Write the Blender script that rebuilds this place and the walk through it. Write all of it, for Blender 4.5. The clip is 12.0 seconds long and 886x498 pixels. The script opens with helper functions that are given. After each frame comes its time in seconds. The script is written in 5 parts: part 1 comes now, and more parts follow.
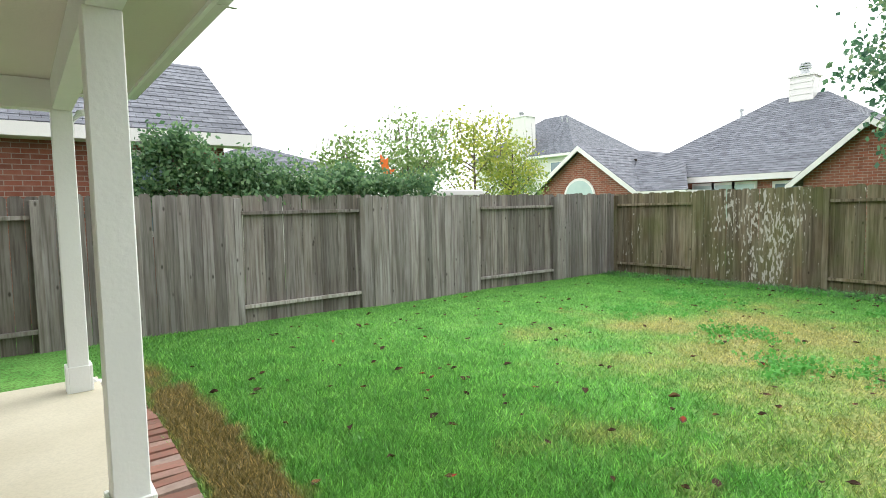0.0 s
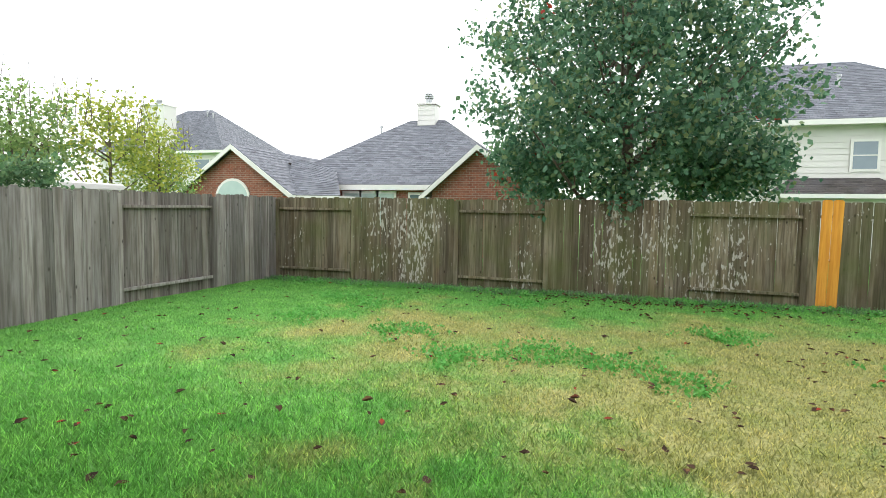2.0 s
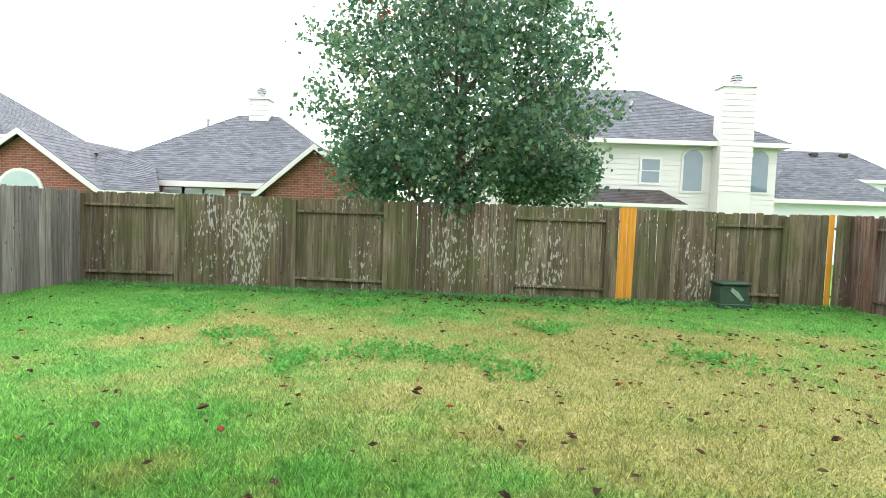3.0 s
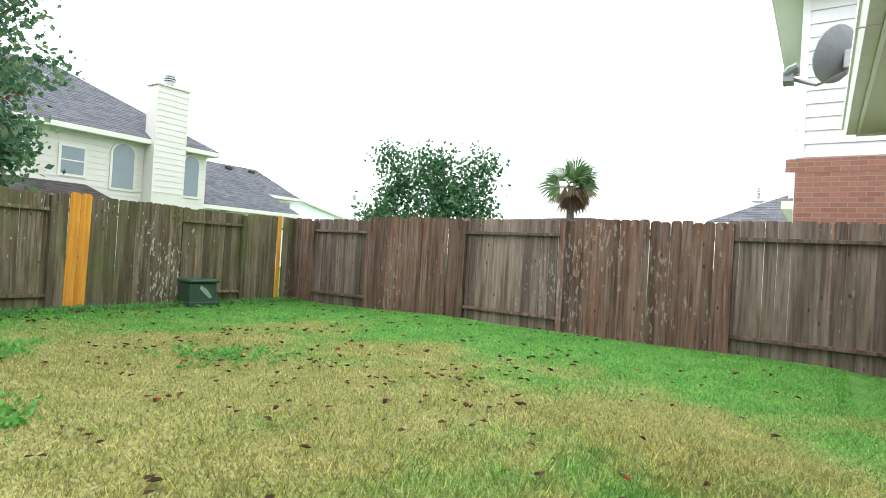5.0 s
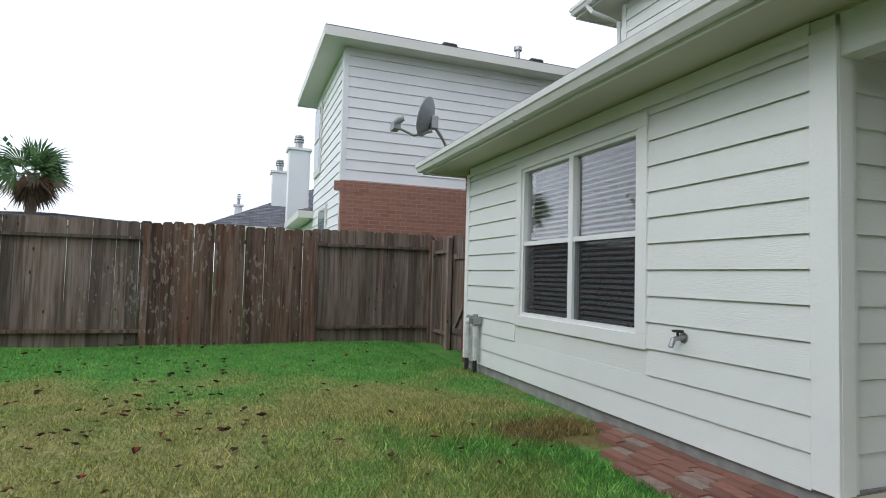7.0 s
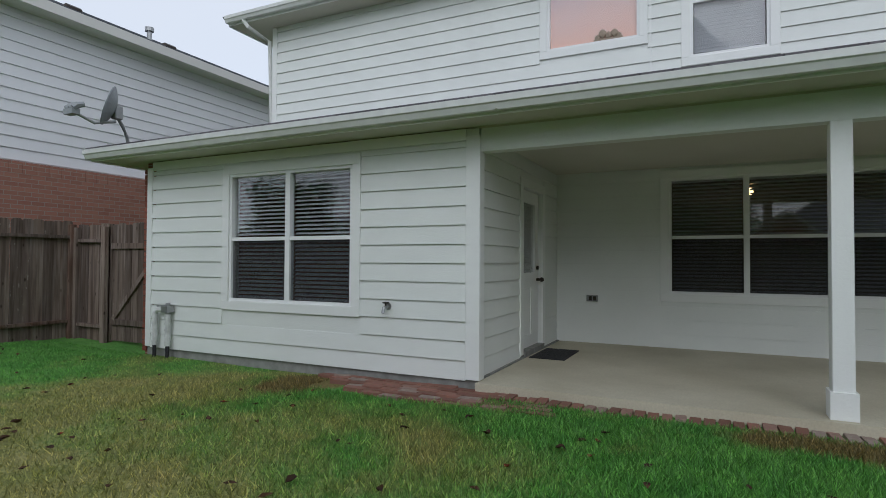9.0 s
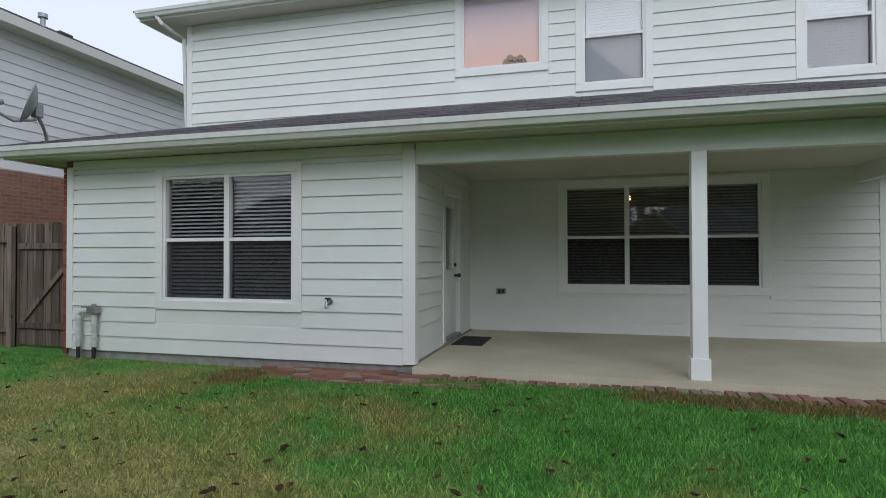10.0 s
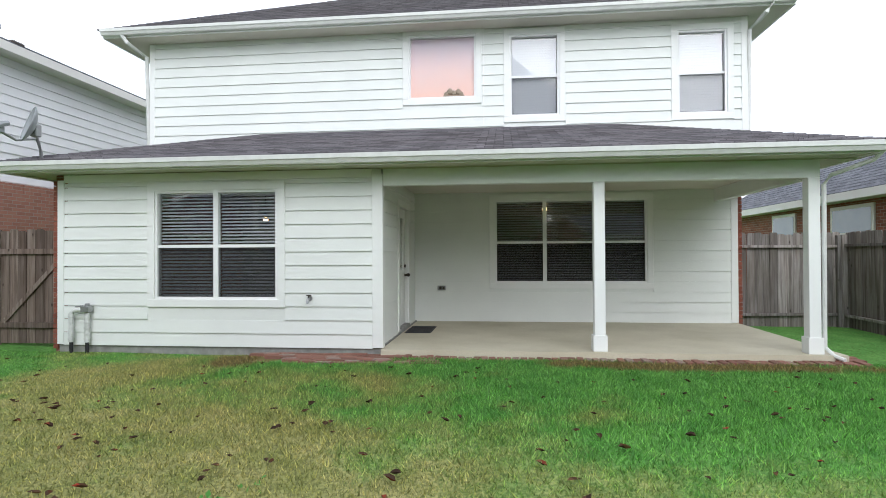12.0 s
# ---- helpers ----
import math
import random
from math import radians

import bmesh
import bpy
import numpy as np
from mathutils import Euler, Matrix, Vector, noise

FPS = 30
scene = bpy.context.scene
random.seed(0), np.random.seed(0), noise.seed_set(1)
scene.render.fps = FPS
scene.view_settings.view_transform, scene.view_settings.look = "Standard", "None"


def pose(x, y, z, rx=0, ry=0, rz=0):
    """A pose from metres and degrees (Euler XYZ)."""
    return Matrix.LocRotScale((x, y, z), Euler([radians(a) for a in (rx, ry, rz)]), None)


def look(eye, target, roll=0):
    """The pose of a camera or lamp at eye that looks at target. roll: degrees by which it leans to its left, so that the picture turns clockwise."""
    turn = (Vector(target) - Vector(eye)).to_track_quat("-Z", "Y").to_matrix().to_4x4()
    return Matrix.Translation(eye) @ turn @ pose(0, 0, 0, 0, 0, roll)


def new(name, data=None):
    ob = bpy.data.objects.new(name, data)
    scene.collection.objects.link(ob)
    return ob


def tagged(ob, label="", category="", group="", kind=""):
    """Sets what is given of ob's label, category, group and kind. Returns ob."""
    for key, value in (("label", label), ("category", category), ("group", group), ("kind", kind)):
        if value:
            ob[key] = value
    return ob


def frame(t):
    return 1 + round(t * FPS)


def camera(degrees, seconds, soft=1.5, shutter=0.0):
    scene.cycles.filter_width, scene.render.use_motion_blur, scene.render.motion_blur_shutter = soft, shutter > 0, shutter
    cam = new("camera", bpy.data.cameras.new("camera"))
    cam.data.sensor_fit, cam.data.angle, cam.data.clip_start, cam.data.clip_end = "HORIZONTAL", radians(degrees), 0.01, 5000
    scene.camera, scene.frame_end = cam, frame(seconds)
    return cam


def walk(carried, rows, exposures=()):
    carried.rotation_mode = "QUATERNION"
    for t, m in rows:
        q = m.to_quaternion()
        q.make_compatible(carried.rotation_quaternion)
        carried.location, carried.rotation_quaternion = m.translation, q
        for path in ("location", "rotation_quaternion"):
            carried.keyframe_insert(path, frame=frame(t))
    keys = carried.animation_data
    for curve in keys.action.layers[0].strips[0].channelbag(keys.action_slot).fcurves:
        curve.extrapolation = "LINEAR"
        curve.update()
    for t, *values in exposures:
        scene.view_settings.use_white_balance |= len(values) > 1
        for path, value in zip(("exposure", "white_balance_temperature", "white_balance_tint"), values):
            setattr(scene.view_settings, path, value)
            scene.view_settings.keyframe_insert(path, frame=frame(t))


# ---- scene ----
cam = camera(77.0, 12.0, 0.9)
PATH = [
    (0, (0.028, -0.371, 1.505), (1.234, 1.218, 1.362), -1.2),
    (0.2, (0.134, -0.32, 1.499), (1.386, 1.233, 1.357), -1.0),
    (0.5, (0.179, -0.254, 1.495), (1.543, 1.202, 1.348), -0.7),
    (1, (0.196, -0.126, 1.488), (1.723, 1.158, 1.342), -0.1),
    (1.5, (0.139, -0.001, 1.498), (1.898, 0.94, 1.356), 0.5),
    (2, (0.062, 0.086, 1.514), (1.966, 0.683, 1.377), 0.9),
    (2.5, (-0.047, 0.114, 1.52), (1.927, 0.409, 1.39), 1.4),
    (2.7, (-0.048, 0.126, 1.512), (1.94, 0.311, 1.388), 1.6),
    (4.3, (0.554, 0.476, 1.221), (2.246, -0.591, 1.186), 3.5),
    (4.5, (0.661, 0.565, 1.207), (2.184, -0.731, 1.19), 3.6),
    (4.8, (0.91, 0.691, 1.19), (2.202, -0.835, 1.192), 3.4),
    (5, (1.104, 0.739, 1.182), (2.229, -0.914, 1.198), 3.4),
    (5.2, (1.301, 0.784, 1.173), (2.257, -0.973, 1.207), 3.4),
    (5.5, (1.601, 0.867, 1.16), (2.288, -1.01, 1.208), 3.3),
    (6, (2.134, 1.039, 1.151), (2.333, -0.95, 1.223), 2.8),
    (6.5, (2.716, 1.189, 1.144), (2.457, -0.793, 1.229), 2.3),
    (7, (3.293, 1.353, 1.152), (2.595, -0.519, 1.25), 1.5),
    (7.5, (3.861, 1.556, 1.145), (2.835, -0.159, 1.235), 0.9),
    (7.7, (4.079, 1.602, 1.142), (2.899, -0.01, 1.232), 0.7),
    (9.3, (5.771, 1.413, 1.282), (3.919, 0.659, 1.319), 0.1),
    (9.5, (5.953, 1.374, 1.288), (4.077, 0.683, 1.323), -0.1),
    (10, (6.345, 1.293, 1.301), (4.411, 0.784, 1.329), -0.1),
    (10.5, (6.781, 1.217, 1.308), (4.806, 0.903, 1.33), -0.4),
    (11, (7.236, 1.105, 1.329), (5.256, 0.82, 1.349), -0.4),
    (11.5, (7.63, 1.06, 1.358), (5.641, 0.846, 1.369), -0.3),
    (12, (7.976, 1.07, 1.386), (5.988, 0.855, 1.405), -0.3),
]

EXPOSURES = [(0.0, 1.8, 6500, 9), (0.8, 1.75, 6500, 9), (1.5, 1.55, 6500, 9), (2.0, 1.68, 6500, 9), (2.7, 1.92, 6500, 9), (4.3, 2.0, 6500, 9), (5.2, 1.6, 6450, 9), (6.0, 1.0, 6350, 10), (6.5, 0.75, 6200, 10), (7.0, 0.55, 6050, 11),
             (7.7, 0.46, 6000, 11), (9.3, 0.0, 5900, 11), (10.0, 0.2, 5950, 12), (10.5, 0.52, 6000, 12), (11.2, 0.85, 6100, 12), (12.0, 0.98, 6100, 12)]
walk(cam, [(t, look(eye, target, roll)) for t, eye, target, roll in PATH], EXPOSURES)

# ---- world and sun: a bright overcast sky ----
world = bpy.data.worlds.new("overcast_sky")
scene.world = world
world.use_nodes = True
wn, wl = world.node_tree.nodes, world.node_tree.links
for n in list(wn):
    wn.remove(n)
sky = wn.new("ShaderNodeTexSky")
sky.sky_type, sky.sun_disc = "NISHITA", False
sky.sun_elevation, sky.sun_rotation = radians(33), radians(72)
clear = wn.new("ShaderNodeBackground")
clear.inputs[1].default_value = 0.08
deck = wn.new("ShaderNodeBackground")
deck.inputs[1].default_value = 0.9
cloud_tc = wn.new("ShaderNodeTexCoord")
cloud = wn.new("ShaderNodeTexNoise")
cloud.inputs["Scale"].default_value, cloud.inputs["Detail"].default_value = 1.6, 4
cramp = wn.new("ShaderNodeValToRGB")
cramp.color_ramp.elements[0].color, cramp.color_ramp.elements[1].color = (0.90, 0.95, 1.0, 1), (1.0, 1.0, 1.0, 1)
both = wn.new("ShaderNodeMixShader")
both.inputs[0].default_value = 0.82
wout = wn.new("ShaderNodeOutputWorld")
wl.new(sky.outputs[0], clear.inputs[0])
wl.new(cloud_tc.outputs["Generated"], cloud.inputs["Vector"])
wl.new(cloud.outputs["Fac"], cramp.inputs[0])
wl.new(cramp.outputs[0], deck.inputs[0])
wl.new(clear.outputs[0], both.inputs[1])
wl.new(deck.outputs[0], both.inputs[2])
wl.new(both.outputs[0], wout.inputs[0])

sun_data = bpy.data.lights.new("sun", "SUN")
sun_data.energy, sun_data.angle, sun_data.color = 0.85, radians(40), (1.0, 0.97, 0.93)
sun = new("sun", sun_data)
sun.matrix_world = look((24, 7.6, 16.3), (0, 0, 0))


# ---- materials ----
class Mat:
    """A small builder of node materials."""

    def __init__(self, name, rough=0.6, spec=0.3, metal=0.0):
        self.m = bpy.data.materials.new(name)
        self.m.use_nodes = True
        self.n, self.l = self.m.node_tree.nodes, self.m.node_tree.links
        self.b = self.n["Principled BSDF"]
        self.b.inputs["Roughness"].default_value = rough
        self.b.inputs["Specular IOR Level"].default_value = spec
        self.b.inputs["Metallic"].default_value = metal

    def link(self, a, b):
        self.l.new(a, b)

    def pos(self):
        return self.n.new("ShaderNodeNewGeometry").outputs["Position"]

    def local(self):
        return self.n.new("ShaderNodeTexCoord").outputs["Object"]

    def rand(self):
        return self.n.new("ShaderNodeObjectInfo").outputs["Random"]

    def island(self):
        return self.n.new("ShaderNodeNewGeometry").outputs["Random Per Island"]

    def math(self, op, a, b=0.0, clamp=False):
        k = self.n.new("ShaderNodeMath")
        k.operation, k.use_clamp = op, clamp
        for i, v in enumerate((a, b)):
            if isinstance(v, (int, float)):
                k.inputs[i].default_value = v
            else:
                self.link(v, k.inputs[i])
        return k.outputs[0]

    def scaled(self, v, sx, sy, sz, shift=None):
        k = self.n.new("ShaderNodeMapping")
        k.inputs["Scale"].default_value = (sx, sy, sz)
        self.link(v, k.inputs["Vector"])
        if shift is not None:
            c = self.n.new("ShaderNodeCombineXYZ")
            w = self.math("MULTIPLY", shift, 37.0)
            for i in range(3):
                self.link(w, c.inputs[i])
            self.link(c.outputs[0], k.inputs["Location"])
        return k.outputs[0]

    def noise(self, v, scale, detail=4, rough=0.55):
        k = self.n.new("ShaderNodeTexNoise")
        k.inputs["Scale"].default_value, k.inputs["Detail"].default_value, k.inputs["Roughness"].default_value = scale, detail, rough
        self.link(v, k.inputs["Vector"])
        return k.outputs["Fac"]

    def ramp(self, f, *stops):
        k = self.n.new("ShaderNodeValToRGB")
        e = k.color_ramp.elements
        while len(e) < len(stops):
            e.new(0.5)
        for el, (p, c) in zip(e, stops):
            el.position = p
            el.color = (*c, 1) if isinstance(c, tuple) else (c, c, c, 1)
        self.link(f, k.inputs[0])
        return k.outputs[0]

    def mix(self, f, a, b, mode="MIX"):
        k = self.n.new("ShaderNodeMix")
        k.data_type, k.blend_type = "RGBA", mode
        for i, v in ((0, f), (6, a), (7, b)):
            if isinstance(v, (int, float)):
                k.inputs[i].default_value = v
            elif isinstance(v, tuple):
                k.inputs[i].default_value = (*v, 1)
            else:
                self.link(v, k.inputs[i])
        return k.outputs[2]

    def color(self, c):
        if isinstance(c, tuple):
            self.b.inputs["Base Color"].default_value = (*c, 1)
        else:
            self.link(c, self.b.inputs["Base Color"])
        return self

    def bump(self, h, dist=0.01, strength=0.5):
        k = self.n.new("ShaderNodeBump")
        k.inputs["Distance"].default_value, k.inputs["Strength"].default_value = dist, strength
        self.link(h, k.inputs["Height"])
        self.link(k.outputs[0], self.b.inputs["Normal"])
        return self


def paint(name, c, rough=0.5, vary=0.10, grain=(3, 3, 3)):
    """Exterior paint over embossed board, with faint dirt."""
    k = Mat(name, rough)
    p = k.pos()
    dirt = k.noise(p, 1.3, 5)
    fine = k.noise(k.scaled(p, *grain), 14, 4)
    dark = tuple(x * (1 - 2.2 * vary) for x in c)
    col = k.mix(k.ramp(dirt, (0.35, 0.0), (0.75, 1.0)), c, tuple(x * (1 - vary) for x in c))
    col = k.mix(k.ramp(fine, (0.55, 0.0), (0.8, 0.3)), col, dark)
    k.color(col).bump(fine, 0.003, 0.6)
    return k.m


def plain(name, c, rough=0.5, metal=0.0, vary=0.12, scale=9.0):
    k = Mat(name, rough, 0.4, metal)
    f = k.noise(k.pos(), scale, 5)
    k.color(k.mix(k.ramp(f, (0.3, 0.0), (0.75, 1.0)), c, tuple(x * (1 - 2 * vary) for x in c))).bump(f, 0.002, 0.3)
    return k.m


def fence_wood(name, grey, brown, dark, algae=0.0, flakes=0.0):
    """Weathered fence board: streaks along the grain, knots, algae and old flaking stain."""
    k = Mat(name, 0.85, 0.15)
    v, r, p = k.local(), k.rand(), k.pos()
    grain = k.noise(k.scaled(v, 30, 30, 1.3, r), 1.0, 6, 0.6)
    blot = k.noise(k.scaled(v, 6, 6, 1.4, r), 1.0, 4)
    col = k.mix(k.ramp(blot, (0.35, 0.0), (0.7, 1.0)), grey, brown)
    col = k.mix(k.ramp(grain, (0.32, 0.75), (0.56, 0.0)), col, dark)
    tone = k.ramp(r, (0.0, (0.56, 0.55, 0.54)), (0.5, (0.9, 0.89, 0.88)), (1.0, (1.22, 1.2, 1.16)))
    col = k.mix(1.0, col, tone, "MULTIPLY")
    streak = k.noise(k.scaled(p, 9, 9, 0.5), 1.0, 3)
    col = k.mix(k.ramp(streak, (0.52, 0.0), (0.68, 0.75)), col, dark)
    knot = k.n.new("ShaderNodeTexVoronoi")
    knot.inputs["Scale"].default_value = 1.0
    k.link(k.scaled(v, 7, 7, 3.2, r), knot.inputs["Vector"])
    col = k.mix(k.ramp(knot.outputs["Distance"], (0.05, 0.85), (0.12, 0.0)), col, tuple(x * 0.5 for x in dark))
    if algae:
        f = k.noise(k.scaled(p, 1.2, 1.2, 0.8), 1.0, 4)
        col = k.mix(k.math("MULTIPLY", k.ramp(f, (0.42, 0.0), (0.68, 1.0)), algae), col, (0.085, 0.105, 0.03))
    if flakes:
        f = k.noise(k.scaled(p, 24, 24, 8.0), 1.0, 3, 0.55)
        where = k.noise(k.scaled(p, 0.8, 0.8, 0.28), 1.0, 2)
        g = k.math("ADD", f, k.math("MULTIPLY", k.math("SUBTRACT", where, 0.5), 0.8))
        col = k.mix(k.math("MULTIPLY", k.ramp(g, (0.71, 0.0), (0.73, 1.0)), flakes), col, (0.55, 0.52, 0.46))
    k.color(col).bump(grain, 0.004, 0.8)
    return k.m


def shingle(name, axis, light=(0.235, 0.245, 0.275), dark=(0.115, 0.12, 0.14), rise=2.3):
    """Asphalt shingles: tabs of uneven tone, granules, faint streaks."""
    k = Mat(name, 0.9, 0.15)
    p = k.pos()
    x = k.n.new("ShaderNodeSeparateXYZ")
    k.link(p, x.inputs[0])
    c = k.n.new("ShaderNodeCombineXYZ")
    k.link(x.outputs["Y" if axis == "x" else "X"], c.inputs[0])
    k.link(k.math("MULTIPLY", x.outputs["Z"], rise), c.inputs[1])
    t = k.n.new("ShaderNodeTexBrick")
    t.inputs["Color1"].default_value, t.inputs["Color2"].default_value = (*light, 1), (*dark, 1)
    t.inputs["Mortar"].default_value = (0.04, 0.038, 0.04, 1)
    for key, val in (("Scale", 1.0), ("Mortar Size", 0.005), ("Brick Width", 0.24), ("Row Height", 0.15), ("Bias", -0.1)):
        t.inputs[key].default_value = val
    k.link(c.outputs[0], t.inputs["Vector"])
    g = k.noise(p, 90, 3)
    s = k.noise(k.scaled(p, 0.9, 0.9, 0.4), 1.0, 4)
    col = k.mix(k.ramp(g, (0.3, 0.5), (0.7, 0.0)), t.outputs[0], (0.05, 0.05, 0.05))
    col = k.mix(k.ramp(s, (0.4, 0.0), (0.75, 0.35)), col, (0.17, 0.175, 0.195))
    k.color(col).bump(g, 0.004, 0.6)
    return k.m


def brickwork(name, axis, a=(0.25, 0.075, 0.045), b=(0.13, 0.045, 0.032)):
    """Brick veneer of far walls: bricks 200 by 67 mm with pale joints."""
    k = Mat(name, 0.85, 0.2)
    p = k.pos()
    x = k.n.new("ShaderNodeSeparateXYZ")
    k.link(p, x.inputs[0])
    c = k.n.new("ShaderNodeCombineXYZ")
    k.link(x.outputs["Y" if axis == "x" else "X"], c.inputs[0])
    k.link(x.outputs["Z"], c.inputs[1])
    t = k.n.new("ShaderNodeTexBrick")
    t.inputs["Color1"].default_value, t.inputs["Color2"].default_value = (*a, 1), (*b, 1)
    t.inputs["Mortar"].default_value = (0.30, 0.25, 0.21, 1)
    for key, val in (("Scale", 1.0), ("Mortar Size", 0.006), ("Brick Width", 0.21), ("Row Height", 0.075), ("Bias", -0.2)):
        t.inputs[key].default_value = val
    k.link(c.outputs[0], t.inputs["Vector"])
    s = k.noise(p, 5, 5)
    col = k.mix(k.ramp(s, (0.35, 0.0), (0.8, 0.5)), t.outputs[0], (0.33, 0.19, 0.14))
    k.color(col).bump(t.outputs["Fac"], 0.006, -0.7)
    return k.m


def lawn_color(k, p):
    """Bermuda lawn: deep green by the patio and fences, straw in the middle of the yard, worn soil along the edging."""
    x = k.n.new("ShaderNodeSeparateXYZ")
    k.link(p, x.inputs[0])

    def ellipse(cx, cy, rx, ry):
        dx = k.math("DIVIDE", k.math("SUBTRACT", x.outputs[0], cx), rx)
        dy = k.math("DIVIDE", k.math("SUBTRACT", x.outputs[1], cy), ry)
        return k.math("SUBTRACT", 1.0, k.math("SQRT", k.math("ADD", k.math("MULTIPLY", dx, dx), k.math("MULTIPLY", dy, dy))))
    big = k.noise(k.scaled(p, 1, 1, 0.01), 0.75, 5, 0.6)
    mid = k.noise(k.scaled(p, 1, 1, 0.01), 2.6, 4, 0.6)
    fine = k.noise(p, 38, 3)
    green = k.mix(k.ramp(mid, (0.35, 0.0), (0.7, 1.0)), (0.085, 0.282, 0.056), (0.158, 0.390, 0.088))
    straw = k.mix(k.ramp(mid, (0.35, 0.0), (0.7, 1.0)), (0.285, 0.285, 0.098), (0.405, 0.352, 0.155))
    e1 = k.math("MAXIMUM", ellipse(5.4, -1.9, 4.4, 4.2), k.math("MULTIPLY", ellipse(6.5, 2.2, 2.6, 2.6), 0.7))
    e1 = k.math("MAXIMUM", e1, k.math("MULTIPLY", ellipse(2.0, -3.6, 2.2, 1.9), 0.8))
    dry = k.math("ADD", k.math("MULTIPLY", e1, 1.15), k.math("MULTIPLY", k.math("SUBTRACT", big, 0.5), 2.6))
    dry = k.math("ADD", dry, k.math("MULTIPLY", k.math("SUBTRACT", fine, 0.5), 0.9))
    col = k.mix(k.ramp(dry, (0.0, 0.06), (0.62, 0.92)), green, straw)
    soil = k.math("MAXIMUM", ellipse(0.95, 3.4, 0.32, 3.0), ellipse(0.85, -2.4, 0.75, 0.6))
    soil = k.math("ADD", soil, k.math("MULTIPLY", k.math("SUBTRACT", mid, 0.5), 1.3))
    col = k.mix(k.ramp(soil, (0.12, 0.0), (0.45, 0.9)), col, k.mix(fine, (0.30, 0.205, 0.085), (0.15, 0.10, 0.055)))
    return col, fine


lawn_k = Mat("lawn_ground", 0.95, 0.1)
lp = lawn_k.pos()
lcol, lfine = lawn_color(lawn_k, lp)
lawn_k.color(lawn_k.mix(lawn_k.ramp(lfine, (0.35, 0.65), (0.6, 0.0)), lcol, (0.05, 0.065, 0.018))).bump(lfine, 0.02, 0.7)
LAWN = lawn_k.m
blade_k = Mat("grass_blade", 0.42, 0.4)
bcol, _ = lawn_color(blade_k, blade_k.pos())
bcol = blade_k.mix(1.0, bcol, blade_k.ramp(blade_k.island(), (0.0, (0.5, 0.55, 0.45)), (0.75, (1.3, 1.3, 1.15)), (1.0, (2.4, 2.2, 1.9))), "MULTIPLY")
blade_k.color(bcol)
b_thin, b_mix = blade_k.n.new("ShaderNodeBsdfTranslucent"), blade_k.n.new("ShaderNodeMixShader")
blade_k.link(bcol, b_thin.inputs[0])
b_mix.inputs[0].default_value = 0.4
blade_k.link(blade_k.b.outputs[0], b_mix.inputs[1])
blade_k.link(b_thin.outputs[0], b_mix.inputs[2])
blade_k.link(b_mix.outputs[0], blade_k.n["Material Output"].inputs[0])
BLADE = blade_k.m


def leafy(name, *tones, rough=0.5, spec=0.3, thin_share=0.4):
    k = Mat(name, rough, spec)
    n = len(tones) - 1
    k.color(k.ramp(k.island(), *[(i / n, c) for i, c in enumerate(tones)]))
    thin, blend = k.n.new("ShaderNodeBsdfTranslucent"), k.n.new("ShaderNodeMixShader")
    k.link(k.b.inputs["Base Color"].links[0].from_socket, thin.inputs[0])
    blend.inputs[0].default_value = thin_share
    k.link(k.b.outputs[0], blend.inputs[1])
    k.link(thin.outputs[0], blend.inputs[2])
    k.link(blend.outputs[0], k.n["Material Output"].inputs[0])
    return k.m


SIDING = paint("siding_paint", (0.755, 0.78, 0.745), 0.5, 0.06, (1, 1, 9))
TRIM = paint("trim_paint", (0.80, 0.815, 0.79), 0.45, 0.05)
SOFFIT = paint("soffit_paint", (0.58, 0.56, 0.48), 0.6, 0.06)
GUTTER = plain("gutter_enamel", (0.70, 0.71, 0.68), 0.35, 0.0, 0.06)
VINYL = plain("white_vinyl", (0.82, 0.83, 0.82), 0.35, 0.0, 0.03)
NB_SIDING = paint("neighbour_siding_paint", (0.79, 0.79, 0.81), 0.5, 0.05, (1, 1, 9))
CREAM = paint("cream_siding_paint", (0.64, 0.615, 0.58), 0.5, 0.05, (1, 1, 9))
WHITE_TRIM = paint("white_fascia_paint", (0.70, 0.68, 0.64), 0.5, 0.05)
CONCRETE_K = Mat("concrete", 0.75, 0.3)
cp = CONCRETE_K.pos()
c1, c2 = CONCRETE_K.noise(cp, 1.1, 6), CONCRETE_K.noise(cp, 60, 3)
CONCRETE_K.color(CONCRETE_K.mix(CONCRETE_K.ramp(c2, (0.4, 0.0), (0.75, 0.35)), CONCRETE_K.ramp(c1, (0.3, (0.45, 0.41, 0.30)), (0.7, (0.58, 0.54, 0.42))), (0.33, 0.31, 0.25))).bump(c2, 0.002, 0.4)
CONCRETE = CONCRETE_K.m
FOUND = plain("foundation_concrete", (0.33, 0.33, 0.31), 0.9, 0.0, 0.2)
# grey cedar again, with the shade of recessed panels and top rails coloured in
SHADED_GREY_WOOD = fence_wood("shaded_grey_cedar", (0.27, 0.25, 0.235), (0.18, 0.155, 0.135), (0.075, 0.06, 0.052), 0.12)
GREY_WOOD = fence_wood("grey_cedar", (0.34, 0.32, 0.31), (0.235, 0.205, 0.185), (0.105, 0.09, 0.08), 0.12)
MOSS_WOOD = fence_wood("mossy_cedar", (0.235, 0.205, 0.15), (0.15, 0.115, 0.07), (0.055, 0.04, 0.026), 0.6, 0.6)
PALE_BROWN_WOOD = fence_wood("pale_brown_cedar", (0.25, 0.205, 0.18), (0.175, 0.13, 0.105), (0.075, 0.052, 0.042), 0.05, 0.25)
